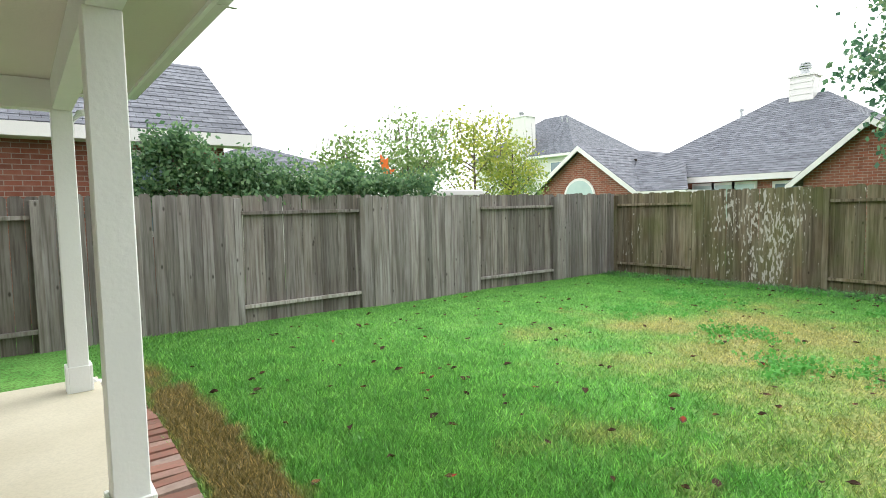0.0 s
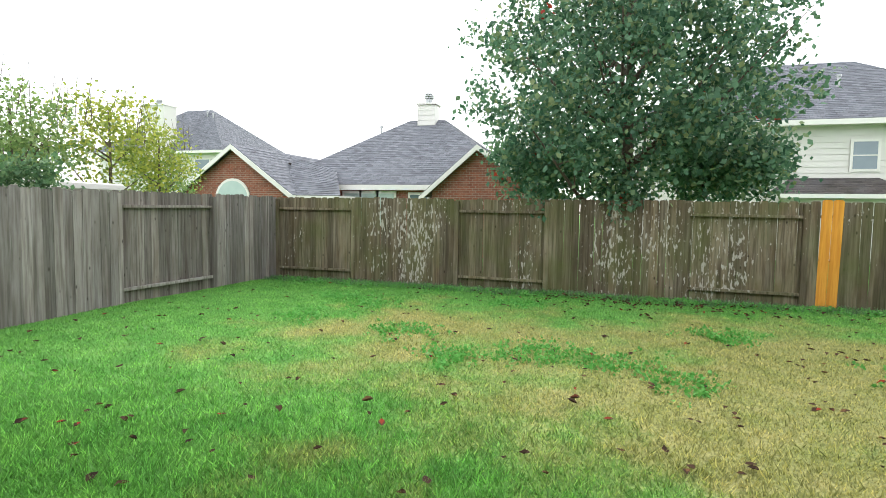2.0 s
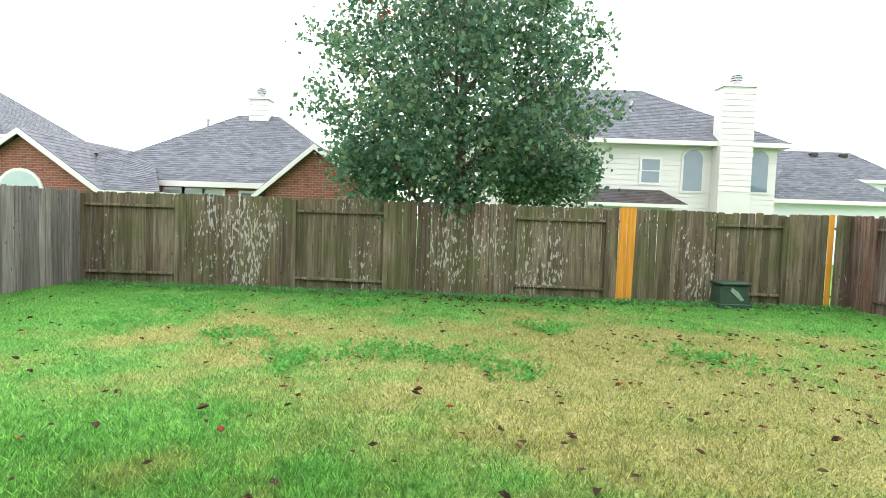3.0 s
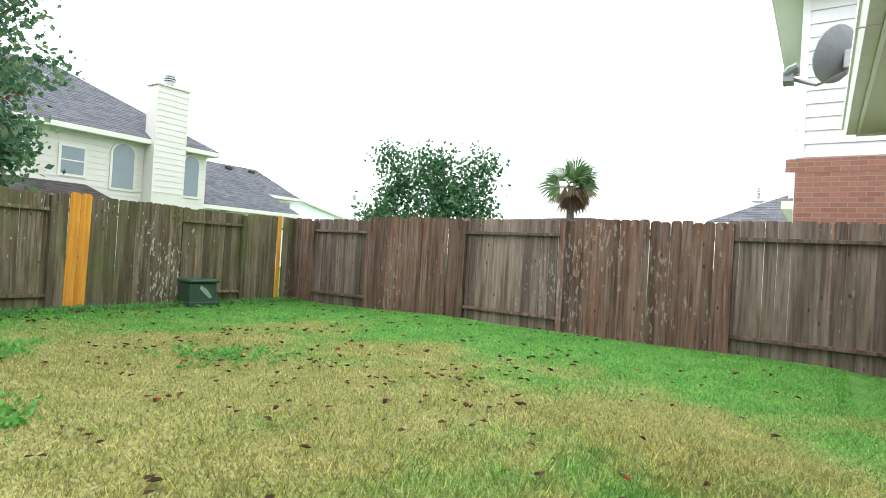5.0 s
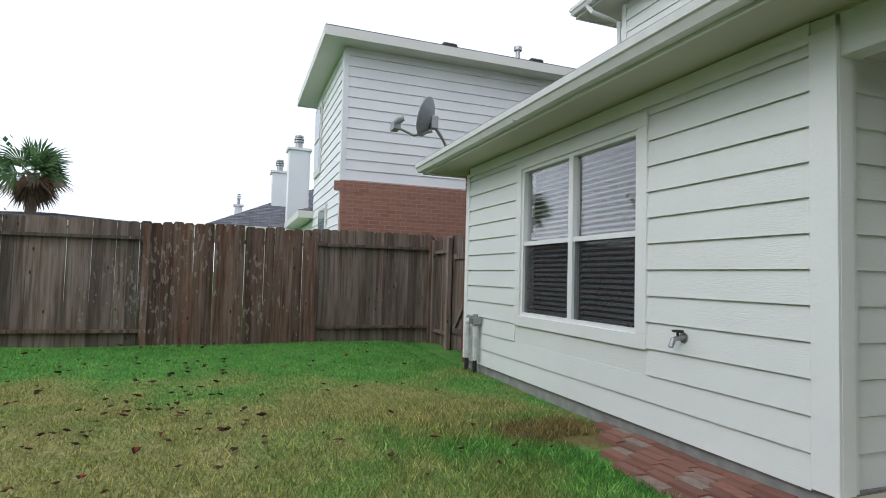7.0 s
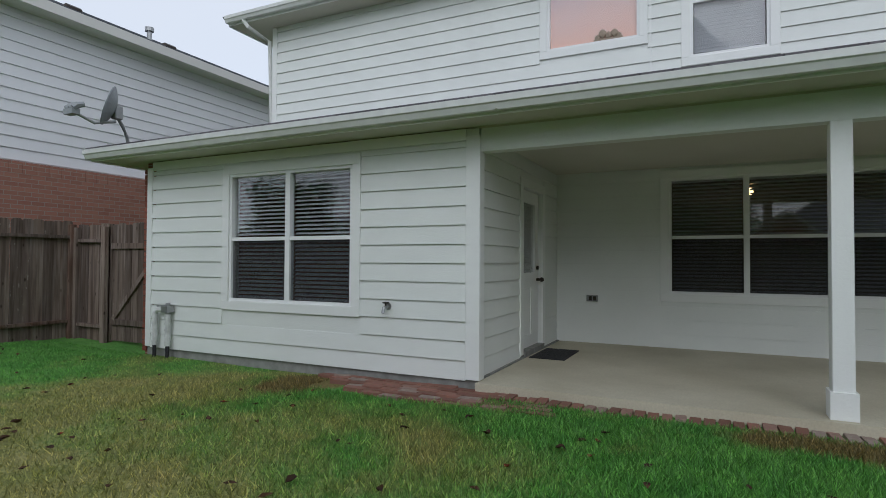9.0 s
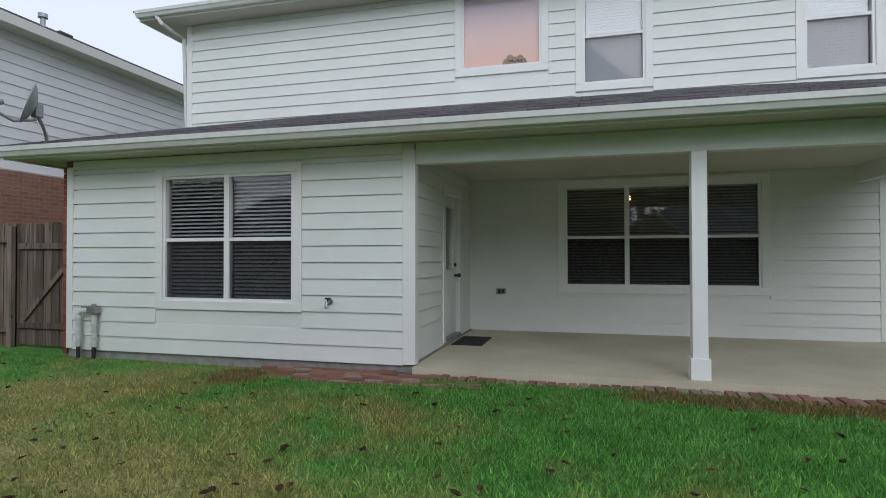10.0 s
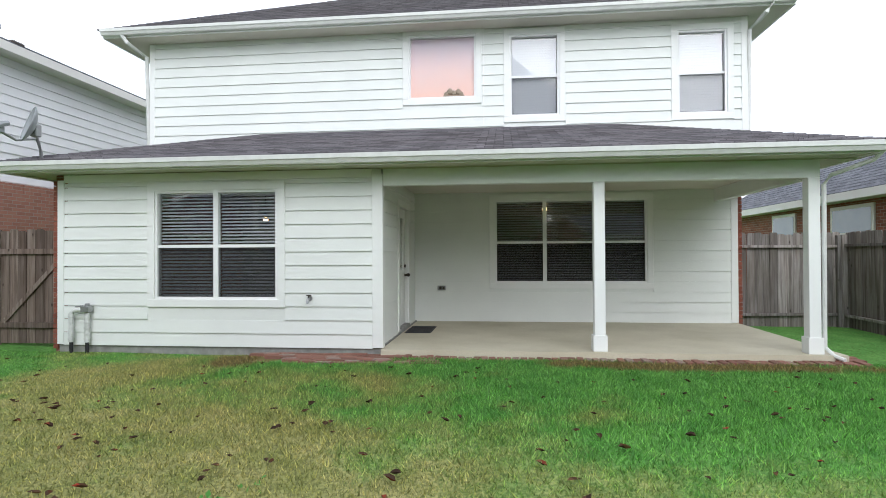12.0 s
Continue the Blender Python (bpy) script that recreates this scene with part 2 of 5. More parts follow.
# paler wood for the bottom rails of the grey fence
PALE_RAIL = fence_wood("pale_rail_wood", (0.46, 0.44, 0.41), (0.34, 0.31, 0.28), (0.17, 0.145, 0.125))
BROWN_WOOD = fence_wood("brown_cedar", (0.205, 0.15, 0.125), (0.14, 0.072, 0.05), (0.05, 0.027, 0.02), 0.08, 0.22)
NEW_WOOD = fence_wood("fresh_pine", (0.72, 0.36, 0.06), (0.62, 0.27, 0.035), (0.50, 0.20, 0.03))
OWN_SHINGLE_X = shingle("own_shingle_x", "x", (0.30, 0.28, 0.295), (0.135, 0.123, 0.13), 3.5)
OWN_SHINGLE_Y = shingle("own_shingle_y", "y", (0.30, 0.28, 0.295), (0.135, 0.123, 0.13), 3.5)
SHINGLE_X = shingle("shingle_roof_x", "x")
SHINGLE_Y = shingle("shingle_roof_y", "y")
BROWN_SHINGLE = shingle("brown_shingle_roof", "x", (0.13, 0.11, 0.10), (0.065, 0.052, 0.047))
BRICK_X = brickwork("red_brick_x", "x")
BRICK_Y = brickwork("red_brick_y", "y")
ROSE_BRICK = brickwork("rose_brick_y", "y", (0.34, 0.155, 0.115), (0.25, 0.11, 0.08))
ROSE_BRICK_X = brickwork("rose_brick_x", "x", (0.34, 0.155, 0.115), (0.25, 0.11, 0.08))
PAVER_K = Mat("clay_paver", 0.8, 0.25)
pv = PAVER_K.local()
pr = PAVER_K.rand()
pn = PAVER_K.noise(PAVER_K.scaled(pv, 1, 1, 1, pr), 22, 5)
PAVER_K.color(PAVER_K.mix(PAVER_K.ramp(pn, (0.35, 0.0), (0.75, 0.7)), PAVER_K.ramp(pr, (0.0, (0.17, 0.075, 0.055)), (0.6, (0.30, 0.135, 0.10)), (1.0, (0.31, 0.26, 0.225))), (0.17, 0.115, 0.085))).bump(pn, 0.004, 0.6)
PAVER = PAVER_K.m
# room shade put into the colour of the surfaces behind the windows
DARK_ROOM = plain("unlit_room_tone", (0.22, 0.20, 0.17), 0.8, 0.0, 0.05)
WHITE_BLIND = plain("white_blind_slat", (0.66, 0.67, 0.72), 0.5, 0.0, 0.03)
BLIND = plain("blind_slat", (0.42, 0.43, 0.46), 0.5, 0.0, 0.04)
BARK = plain("bark", (0.16, 0.125, 0.095), 0.9, 0.0, 0.3, 20)
STEEL = plain("galvanised_steel", (0.42, 0.43, 0.43), 0.4, 0.7, 0.15)
DISH_GREY = plain("dish_enamel", (0.28, 0.30, 0.31), 0.45, 0.1, 0.08)
DARK_METAL = plain("dark_bronze", (0.05, 0.042, 0.035), 0.4, 0.6, 0.1)
BLACK = plain("black_rubber", (0.03, 0.03, 0.032), 0.8, 0.0, 0.1, 60)
PVC = plain("pale_pipe_wrap", (0.70, 0.71, 0.69), 0.6, 0.0, 0.2)
BOX_GREEN = plain("green_enamel", (0.035, 0.075, 0.045), 0.5, 0.0, 0.15)
PINK_K = Mat("pink_shade", 0.8, 0.1)
pgz = PINK_K.n.new("ShaderNodeSeparateXYZ")
PINK_K.link(PINK_K.pos(), pgz.inputs[0])
pgn = PINK_K.math("ADD", PINK_K.math("MULTIPLY", PINK_K.math("SUBTRACT", pgz.outputs[2], 4.3), 0.6), PINK_K.math("MULTIPLY", PINK_K.noise(PINK_K.pos(), 2.0, 3), 0.35))
PINK_K.color(PINK_K.ramp(pgn, (0.1, (0.92, 0.56, 0.45)), (0.45, (0.88, 0.62, 0.58)), (0.95, (0.74, 0.63, 0.74))))
PINK = PINK_K.m
ORANGE = plain("orange_enamel", (0.85, 0.17, 0.02), 0.45)

GLASS_M = bpy.data.materials.new("window_glass")
GLASS_M.use_nodes = True
gn, gl = GLASS_M.node_tree.nodes, GLASS_M.node_tree.links
gn.remove(gn["Principled BSDF"])
g_t, g_g, g_f, g_m = gn.new("ShaderNodeBsdfTransparent"), gn.new("ShaderNodeBsdfGlossy"), gn.new("ShaderNodeLayerWeight"), gn.new("ShaderNodeMixShader")
g_t.inputs[0].default_value = (0.97, 0.98, 0.975, 1)
g_g.inputs["Roughness"].default_value = 0.01
g_f.inputs["Blend"].default_value = 0.5
g_p, g_a = gn.new("ShaderNodeMath"), gn.new("ShaderNodeMath")
g_p.operation, g_p.inputs[1].default_value = "POWER", 2.3
g_a.operation, g_a.inputs[1].default_value, g_a.inputs[2].default_value = "MULTIPLY_ADD", 0.85, 0.05
gl.new(g_f.outputs["Facing"], g_p.inputs[0])
gl.new(g_p.outputs[0], g_a.inputs[0])
gl.new(g_a.outputs[0], g_m.inputs[0])
gl.new(g_t.outputs[0], g_m.inputs[1])
gl.new(g_g.outputs[0], g_m.inputs[2])
gl.new(g_m.outputs[0], gn["Material Output"].inputs[0])

SCREEN_M = bpy.data.materials.new("insect_screen")
SCREEN_M.use_nodes = True
sn, sl = SCREEN_M.node_tree.nodes, SCREEN_M.node_tree.links
s_t, s_m = sn.new("ShaderNodeBsdfTransparent"), sn.new("ShaderNodeMixShader")
sn["Principled BSDF"].inputs["Base Color"].default_value = (0.025, 0.026, 0.028, 1)
sn["Principled BSDF"].inputs["Roughness"].default_value = 0.8
s_m.inputs[0].default_value = 0.32
sl.new(s_t.outputs[0], s_m.inputs[1])
sl.new(sn["Principled BSDF"].outputs[0], s_m.inputs[2])
sl.new(s_m.outputs[0], sn["Material Output"].inputs[0])

LIGHT_SCREEN = SCREEN_M.copy()
LIGHT_SCREEN.name = "light_insect_screen"
LIGHT_SCREEN.node_tree.nodes["Mix Shader"].inputs[0].default_value = 0.14

BULB_M = bpy.data.materials.new("lamp_bulb")
BULB_M.use_nodes = True
BULB_M.node_tree.nodes["Principled BSDF"].inputs["Emission Color"].default_value = (1.0, 0.62, 0.25, 1)
BULB_M.node_tree.nodes["Principled BSDF"].inputs["Emission Strength"].default_value = 5

DARK_GLASS_K = Mat("far_window_glass", 0.05, 0.8)
DARK_GLASS_K.color(DARK_GLASS_K.mix(DARK_GLASS_K.noise(DARK_GLASS_K.pos(), 1.5), (0.10, 0.15, 0.18), (0.16, 0.21, 0.24)))
DARK_GLASS = DARK_GLASS_K.m
PALE_GLASS_K = Mat("far_window_with_blind", 0.15, 0.6)
PALE_GLASS_K.color(PALE_GLASS_K.mix(PALE_GLASS_K.noise(PALE_GLASS_K.pos(), 2.5), (0.36, 0.47, 0.45), (0.50, 0.58, 0.55)))
PALE_GLASS = PALE_GLASS_K.m


# ---- mesh helpers ----
def box(bm, x0, x1, y0, y1, z0, z1):
    vs = [bm.verts.new((x, y, z)) for x in (x0, x1) for y in (y0, y1) for z in (z0, z1)]
    for f in ((0, 1, 3, 2), (4, 6, 7, 5), (0, 4, 5, 1), (2, 3, 7, 6), (0, 2, 6, 4), (1, 5, 7, 3)):
        bm.faces.new([vs[i] for i in f])
    return vs


def hull(bm, low, high):
    """A solid between two rings of the same number of points."""
    a, b = [bm.verts.new(p) for p in low], [bm.verts.new(p) for p in high]
    n = len(a)
    for i in range(n):
        j = (i + 1) % n
        bm.faces.new((a[i], a[j], b[j], b[i]))
    bm.faces.new(a[::-1])
    bm.faces.new(b)


def tube(bm, points, radii, sides=8):
    """A pipe along points with a radius at each."""
    rings = []
    pts = [Vector(p) for p in points]
    for i, p in enumerate(pts):
        d = (pts[min(i + 1, len(pts) - 1)] - pts[max(i - 1, 0)]).normalized()
        u = d.cross(Vector((0.3, 0.9, 0.31) if abs(d.z) > 0.8 else (0, 0, 1))).normalized()
        w = d.cross(u)
        r = radii[i] if not isinstance(radii, (int, float)) else radii
        rings.append([bm.verts.new(p + r * (math.cos(a) * u + math.sin(a) * w)) for a in (2 * math.pi * s / sides for s in range(sides))])
    for a, b in zip(rings, rings[1:]):
        for s in range(sides):
            bm.faces.new((a[s], a[(s + 1) % sides], b[(s + 1) % sides], b[s]))
    bm.faces.new(rings[0][::-1])
    bm.faces.new(rings[-1])


def mesh_of(name, bm, material, bevel=0.0):
    if bevel:
        bmesh.ops.bevel(bm, geom=list(bm.edges), offset=bevel, segments=1, affect="EDGES")
    bmesh.ops.recalc_face_normals(bm, faces=bm.faces)
    me = bpy.data.meshes.new(name)
    bm.to_mesh(me)
    bm.free()
    me.materials.append(material)
    return me


def part(name, bm, material, parent=None, label="", bevel=0.0):
    ob = new(name, bm if isinstance(bm, bpy.types.Mesh) else mesh_of(name, bm, material, bevel))
    if parent is not None:
        ob.parent = parent
    return tagged(ob, label)


def boxpart(name, dims, material, parent=None, label="", bevel=0.0):
    bm = bmesh.new()
    box(bm, *dims)
    return part(name, bm, material, parent, label, bevel)


def thing(name, label, category, group="", kind="", at=(0, 0, 0)):
    ob = new(name)
    ob.empty_display_size = 0.1
    ob.location = at
    return tagged(ob, label, category, group, kind)


def wall_boxes(bm, axis, a0, a1, u0, u1, z0, z1, holes=()):
    """A wall between a0 and a1 across its thickness, along u, with rectangular holes (u0, u1, z0, z1)."""
    us = sorted({u0, u1, *[h[0] for h in holes], *[h[1] for h in holes]})
    for ua, ub in zip(us, us[1:]):
        spans, z = [], z0
        for h in sorted((h for h in holes if h[0] <= ua and ub <= h[1]), key=lambda q: q[2]):
            spans.append((z, h[2]))
            z = h[3]
        spans.append((z, z1))
        for za, zb in spans:
            if zb - za > 0.005:
                box(bm, *((a0, a1, ua, ub) if axis == "x" else (ua, ub, a0, a1)), za, zb)


def lap_siding(parent, axis, face, out, u0, u1, z0, z1, holes=(), step=0.192, material=None, joined=False):
    """Lap siding: boards leaning out at their lower edge, cut round the holes. out: +1 or -1, the way the wall faces."""
    material = material or SIDING
    bms = []
    z = z0
    while z < z1 - 0.02:
        top = min(z + step, z1)
        cuts = [h for h in holes if h[2] < top - 0.01 and h[3] > z + 0.01]
        edges, u = [], u0
        for h in sorted(cuts):
            edges.append((u, h[0]))
            u = h[1]
        edges.append((u, u1))
        for a, b in edges:
            if b - a < 0.02:
                continue
            bm = bms[0] if joined and bms else bmesh.new()
            if not bms or not joined:
                bms.append(bm)
            lo, hi = face + out * 0.022, face + out * 0.004
            ring = [(face, z), (lo, z), (hi, top - 0.009), (face, top - 0.009)]
            if axis == "x":
                hull(bm, [(q, a, w) for q, w in ring], [(q, b, w) for q, w in ring])
            else:
                hull(bm, [(a, q, w) for q, w in ring], [(b, q, w) for q, w in ring])
        z += step
    for bm in bms:
        part("siding_board" if not joined else "lap_siding", bm, material, parent)


def roof_slope(bm, bl, br, tr, tl, step=0.15, lift=0.012):
    """A roof plane laid in overlapping courses from eave to ridge."""
    bl, br, tr, tl = (Vector(p) for p in (bl, br, tr, tl))
    nrm = (br - bl).cross(tl - bl)
    if nrm.length < 1e-6:
        nrm = (br - bl).cross(tr - bl)
    nrm.normalize()
    if nrm.z < 0:
        nrm = -nrm
    n = max(2, int(max((tl - bl).length, (tr - br).length) / step))
    for k in range(n):
        f0, f1 = k / n, min(1.0, (k + 1.15) / n)
        a, b = bl.lerp(tl, f0), br.lerp(tr, f0)
        c, d = br.lerp(tr, f1), bl.lerp(tl, f1)
        hull(bm, [a - nrm * 0.02, b - nrm * 0.02, c - nrm * 0.02, d - nrm * 0.02], [a + nrm * lift, b + nrm * lift, c, d])


# ---- ground ----
def ground_z(x, y):
    rise = 0.08 * max(0.0, min(1.0, (-y - 5.0) / 2.2)) * max(0.0, min(1.0, (9.5 - x) / 3.0))
    if abs(x) > 15 or abs(y) > 13:
        return -0.02
    return -0.02 + 0.03 * noise.noise(Vector((x * 0.6, y * 0.6, 0.0))) + (rise if x > 0.8 else rise * 0.4)


gbm = bmesh.new()
gx = [-400, -60, -20] + [x * 0.5 for x in range(-24, 29)] + [20, 60, 400]
gy = [-400, -60, -20] + [y * 0.5 for y in range(-20, 25)] + [20, 60, 400]
grid = {}
for i, x in enumerate(gx):
    for j, y in enumerate(gy):
        grid[i, j] = gbm.verts.new((x, y, ground_z(x, y)))
for i in range(len(gx) - 1):
    for j in range(len(gy) - 1):
        gbm.faces.new((grid[i, j], grid[i + 1, j], grid[i + 1, j + 1], grid[i, j + 1]))
ground = part("ground", gbm, LAWN)
tagged(ground, "patchy green and straw-coloured lawn with worn soil", "lawn", kind="structure")


# ---- the house ----
WX, BX, UX = 0.42, -2.80, -2.40          # faces of the wing, of the patio's back wall and of the upper storey
WL, WR, SIDE = -5.45, -0.60, -0.66       # the wing's ends and the wall beside the door
WIN = (-3.93, -2.09, 0.76, 2.32)
PWIN = (0.915, 3.75, 0.83, 2.42)
DOOR = (-1.98, -1.12, 0.14, 2.19)
PINKW, UW2, UW3 = (-0.69, 0.58, 4.31, 5.50), (1.21, 2.11, 3.93, 5.44), (4.20, 5.05, 3.88, 5.38)


def grown(h, w):
    return (h[0] - w, h[1] + w, h[2] - w, h[3] + w)


def structure(name, bm, material, label, category):
    return tagged(part(name, bm, material), label, category, kind="structure")


bm = bmesh.new()
box(bm, -10.0, WX - 0.012, WL + 0.01, WR - 0.012, -0.3, 0.10)
box(bm, -10.0, BX - 0.012, WR - 0.012, 5.37, -0.3, 0.10)
structure("foundation", bm, FOUND, "grey concrete house foundation above the lawn", "foundation")
bm = bmesh.new()
wall_boxes(bm, "x", WX - 0.15, WX, WL + 0.15, WR, 0.10, 2.58, [WIN])
wing_wall = structure("wall_wing", bm, SIDING, "pale painted lap-siding wall of the house wing", "wall")
bm = bmesh.new()
wall_boxes(bm, "y", SIDE - 0.15, SIDE, BX, WX - 0.15, 0.10, 2.58, [DOOR])
side_wall = structure("wall_beside_patio", bm, SIDING, "pale lap-siding wall with the patio door", "wall")
bm = bmesh.new()
wall_boxes(bm, "x", BX - 0.15, BX, SIDE, 5.23, 0.10, 2.58, [PWIN])
patio_wall = structure("wall_patio", bm, SIDING, "pale lap-siding wall under the covered patio", "wall")
bm = bmesh.new()
box(bm, -10, WX - 0.03, WL - 0.06, WL + 0.15, -0.05, 2.58)
south_brick = structure("wall_south_brick", bm, BRICK_Y, "red brick side wall of the house", "wall")
bm = bmesh.new()
box(bm, -10, BX - 0.03, 5.23, 5.43, -0.05, 2.58)
north_brick = structure("wall_north_brick", bm, BRICK_Y, "red brick side wall of the house", "wall")
bm = bmesh.new()
box(bm, -10.15, -10, -5.9, 5.4, -0.05, 5.6)
structure("wall_far", bm, BRICK_X, "red brick far wall of the house", "wall")
bm = bmesh.new()
wall_boxes(bm, "x", UX - 0.15, UX, -5.90, 5.40, 2.82, 5.62, [PINKW, UW2, UW3])
box(bm, -10, UX - 0.15, -5.90, -5.75, 2.82, 5.62)
box(bm, -10, UX - 0.15, 5.25, 5.40, 2.82, 5.62)
upper_wall = structure("wall_upper", bm, SIDING, "pale lap-siding wall of the upper storey", "wall")
# unseen partition, added to back the windows with a dark room
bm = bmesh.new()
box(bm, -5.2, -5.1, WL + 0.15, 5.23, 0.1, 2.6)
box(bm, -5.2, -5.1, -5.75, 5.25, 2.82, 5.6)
structure("wall_inside", bm, DARK_ROOM, "added inner partition wall behind the windows, coloured dark for an unlit room", "wall")
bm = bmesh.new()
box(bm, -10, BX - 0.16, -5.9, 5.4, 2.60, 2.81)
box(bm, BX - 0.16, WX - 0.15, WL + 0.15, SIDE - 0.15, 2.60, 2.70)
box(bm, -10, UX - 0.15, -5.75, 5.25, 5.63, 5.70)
structure("ceiling_inside", bm, DARK_ROOM, "ceilings of the rooms, coloured dark as if unlit", "ceiling")

# corner boards and belts
for nm, d in (("corner_board", (WX + 0.001, WX + 0.024, WR - 0.13, WR + 0.02, 0.10, 2.50)), ("corner_board", (WX - 0.10, WX + 0.001, WR - 0.06, WR + 0.02, 0.10, 2.50)),
              ("corner_board", (WX + 0.001, WX + 0.024, WL + 0.0, WL + 0.10, 0.10, 2.50)), ("frieze_board", (WX + 0.001, WX + 0.022, WL + 0.10, WR - 0.13, 2.46, 2.575))):
    boxpart(nm, d, TRIM, wing_wall, bevel=0.003)
boxpart("corner_board", (BX + 0.001, BX + 0.024, 5.24, 5.36, 0.10, 2.55), TRIM, patio_wall, bevel=0.003)
boxpart("corner_board", (UX + 0.001, UX + 0.024, -5.90, -5.79, 3.0, 5.58), TRIM, upper_wall, bevel=0.003)
boxpart("corner_board", (UX + 0.001, UX + 0.024, 5.29, 5.40, 3.0, 5.58), TRIM, upper_wall, bevel=0.003)
boxpart("seam_board", (UX + 0.001, UX + 0.018, 0.71, 0.735, 3.75, 5.58), TRIM, upper_wall)


# ---- windows ----
def casing(parent, face, h, w=0.11):
    """Four flat trim boards round an opening in a wall that faces +x."""
    y0, y1, z0, z1 = h
    for d in ((y0 - w, y1 + w, z1, z1 + w), (y0 - w, y1 + w, z0 - w, z0), (y0 - w, y0, z0, z1), (y1, y1 + w, z0, z1)):
        boxpart("casing_board", (face + 0.002, face + 0.028, *d), TRIM, parent, bevel=0.003)


def window(name, face, h, units, label, blinds=True, screen=True, shade=None, slat=(0.019, 0.011), screening=None, blind_mat=None):
    """Single-hung units side by side in an opening that faces +x: frame, two sashes, glass, screen, blind."""
    y0, y1, z0, z1 = h
    root = thing(name, label, "window", kind="structure")
    casing(root, face, h)
    wide = (y1 - y0) / units
    mid = (z0 + z1) / 2 - 0.02
    half, tilt = slat
    blind_mat = blind_mat or BLIND
    for u in range(units):
        a, b = y0 + u * wide, y0 + (u + 1) * wide
        fr = bmesh.new()
        t = 0.035
        for d in ((a, b, z0, z0 + t), (a, b, z1 - t, z1), (a, a + t, z0 + t, z1 - t), (b - t, b, z0 + t, z1 - t)):
            box(fr, face - 0.07, face + 0.006, *d)
        part("window_frame", fr, VINYL, root)
        if not shade:
            boxpart("meeting_rail", (face - 0.06, face - 0.005, a + t, b - t, mid - 0.022, mid + 0.022), VINYL, root)
        ga, gb = a + t, b - t
        if shade:
            p = boxpart("pane", (face - 0.046, face - 0.042, ga, gb, z0 + t, z1 - t), GLASS_M, root)
            p.visible_shadow = False
            boxpart("roller_shade", (face - 0.075, face - 0.065, ga - 0.02, gb + 0.02, z0 + 0.01, z1), shade, root, "pale pink fabric shade behind the glass")
            continue
        p = boxpart("pane", (face - 0.046, face - 0.042, ga, gb, mid + 0.022, z1 - t), GLASS_M, root)
        p.visible_shadow = False
        p = boxpart("pane", (face - 0.052, face - 0.048, ga, gb, z0 + t, mid - 0.022), GLASS_M, root)
        p.visible_shadow = False
        if screen:
            boxpart("insect_screen", (face - 0.024, face - 0.022, ga, gb, z0 + t, mid - 0.022), screening or SCREEN_M, root, "dark insect screen over the lower sash")
            for q in (ga + 0.08, gb - 0.12):
                boxpart("screen_tab", (face - 0.022, face - 0.012, q, q + 0.03, z0 + t, z0 + t + 0.02), BLACK, root)
        if blinds:
            bl = bmesh.new()
            z = z0 + 0.05
            while z < z1 - 0.05:
                inner, outer = face - 0.095 - half, face - 0.095 + half
                edge = [(inner, z + tilt), (outer, z - tilt), (outer, z - tilt + 0.005), (inner, z + tilt + 0.005)]
                hull(bl, [(q, ga + 0.01, w) for q, w in edge], [(q, gb - 0.01, w) for q, w in edge])
                z += 0.048
            part("venetian_blind", bl, blind_mat, root, "pale venetian blind with open slats")
            boxpart("blind_rail", (face - 0.125, face - 0.068, ga, gb, z1 - 0.055, z1 - 0.012), BLIND, root)
    return root


window("window_1", WX, WIN, 2, "twin white single-hung windows with blinds and screens")
window("window_2", BX, PWIN, 3, "three white single-hung windows under the patio roof")
window("window_3", UX, PINKW, 1, "upper window with pale pink shade and trim", shade=PINK)
window("window_4", UX, UW2, 1, "white upper single-hung window with blind and screen", slat=(0.006, 0.025), screening=LIGHT_SCREEN, blind_mat=WHITE_BLIND)
window("window_5", UX, UW3, 1, "white upper single-hung window with blind and screen", slat=(0.006, 0.025), screening=LIGHT_SCREEN, blind_mat=WHITE_BLIND)

# a small dark ornament on the sill of the pink window
bm = bmesh.new()
for k, (y, r, z) in enumerate(((0.02, 0.045, 0.05), (0.09, 0.06, 0.10), (0.17, 0.05, 0.07), (0.25, 0.055, 0.09), (0.31, 0.04, 0.05))):
    bmesh.ops.create_icosphere(bm, subdivisions=1, radius=r, matrix=Matrix.Translation((UX - 0.02, y, 4.345 + z)) @ Matrix.Diagonal((0.4, 1, 1.1, 1)))
box(bm, UX - 0.04, UX - 0.005, -0.03, 0.36, 4.345, 4.375)
tagged(part("sill_ornament", bm, plain("tan_ceramic", (0.34, 0.27, 0.20), 0.6)), "tan rounded ornament standing on the inner window sill", "ornament")


# ---- patio door ----
door = thing("door_1", "white half-glazed back door with a tall glass panel", "door", kind="structure")
dx0, dx1, dz0, dz1 = DOOR
for d in ((dx0 - 0.11, dx0, dz0, dz1 + 0.11), (dx1, dx1 + 0.11, 0.12, dz1 + 0.11), (dx0, dx1, dz1, dz1 + 0.11)):
    boxpart("casing_board", (d[0], d[1], SIDE + 0.002, SIDE + 0.03, d[2], d[3]), TRIM, door, bevel=0.003)
bm = bmesh.new()
wall_boxes(bm, "y", SIDE - 0.075, SIDE - 0.035, dx0 + 0.02, dx1 - 0.02, dz0 + 0.02, dz1 - 0.01, [(dx0 + 0.18, dx1 - 0.18, 1.12, 2.02)])
part("door_leaf", bm, TRIM, door)
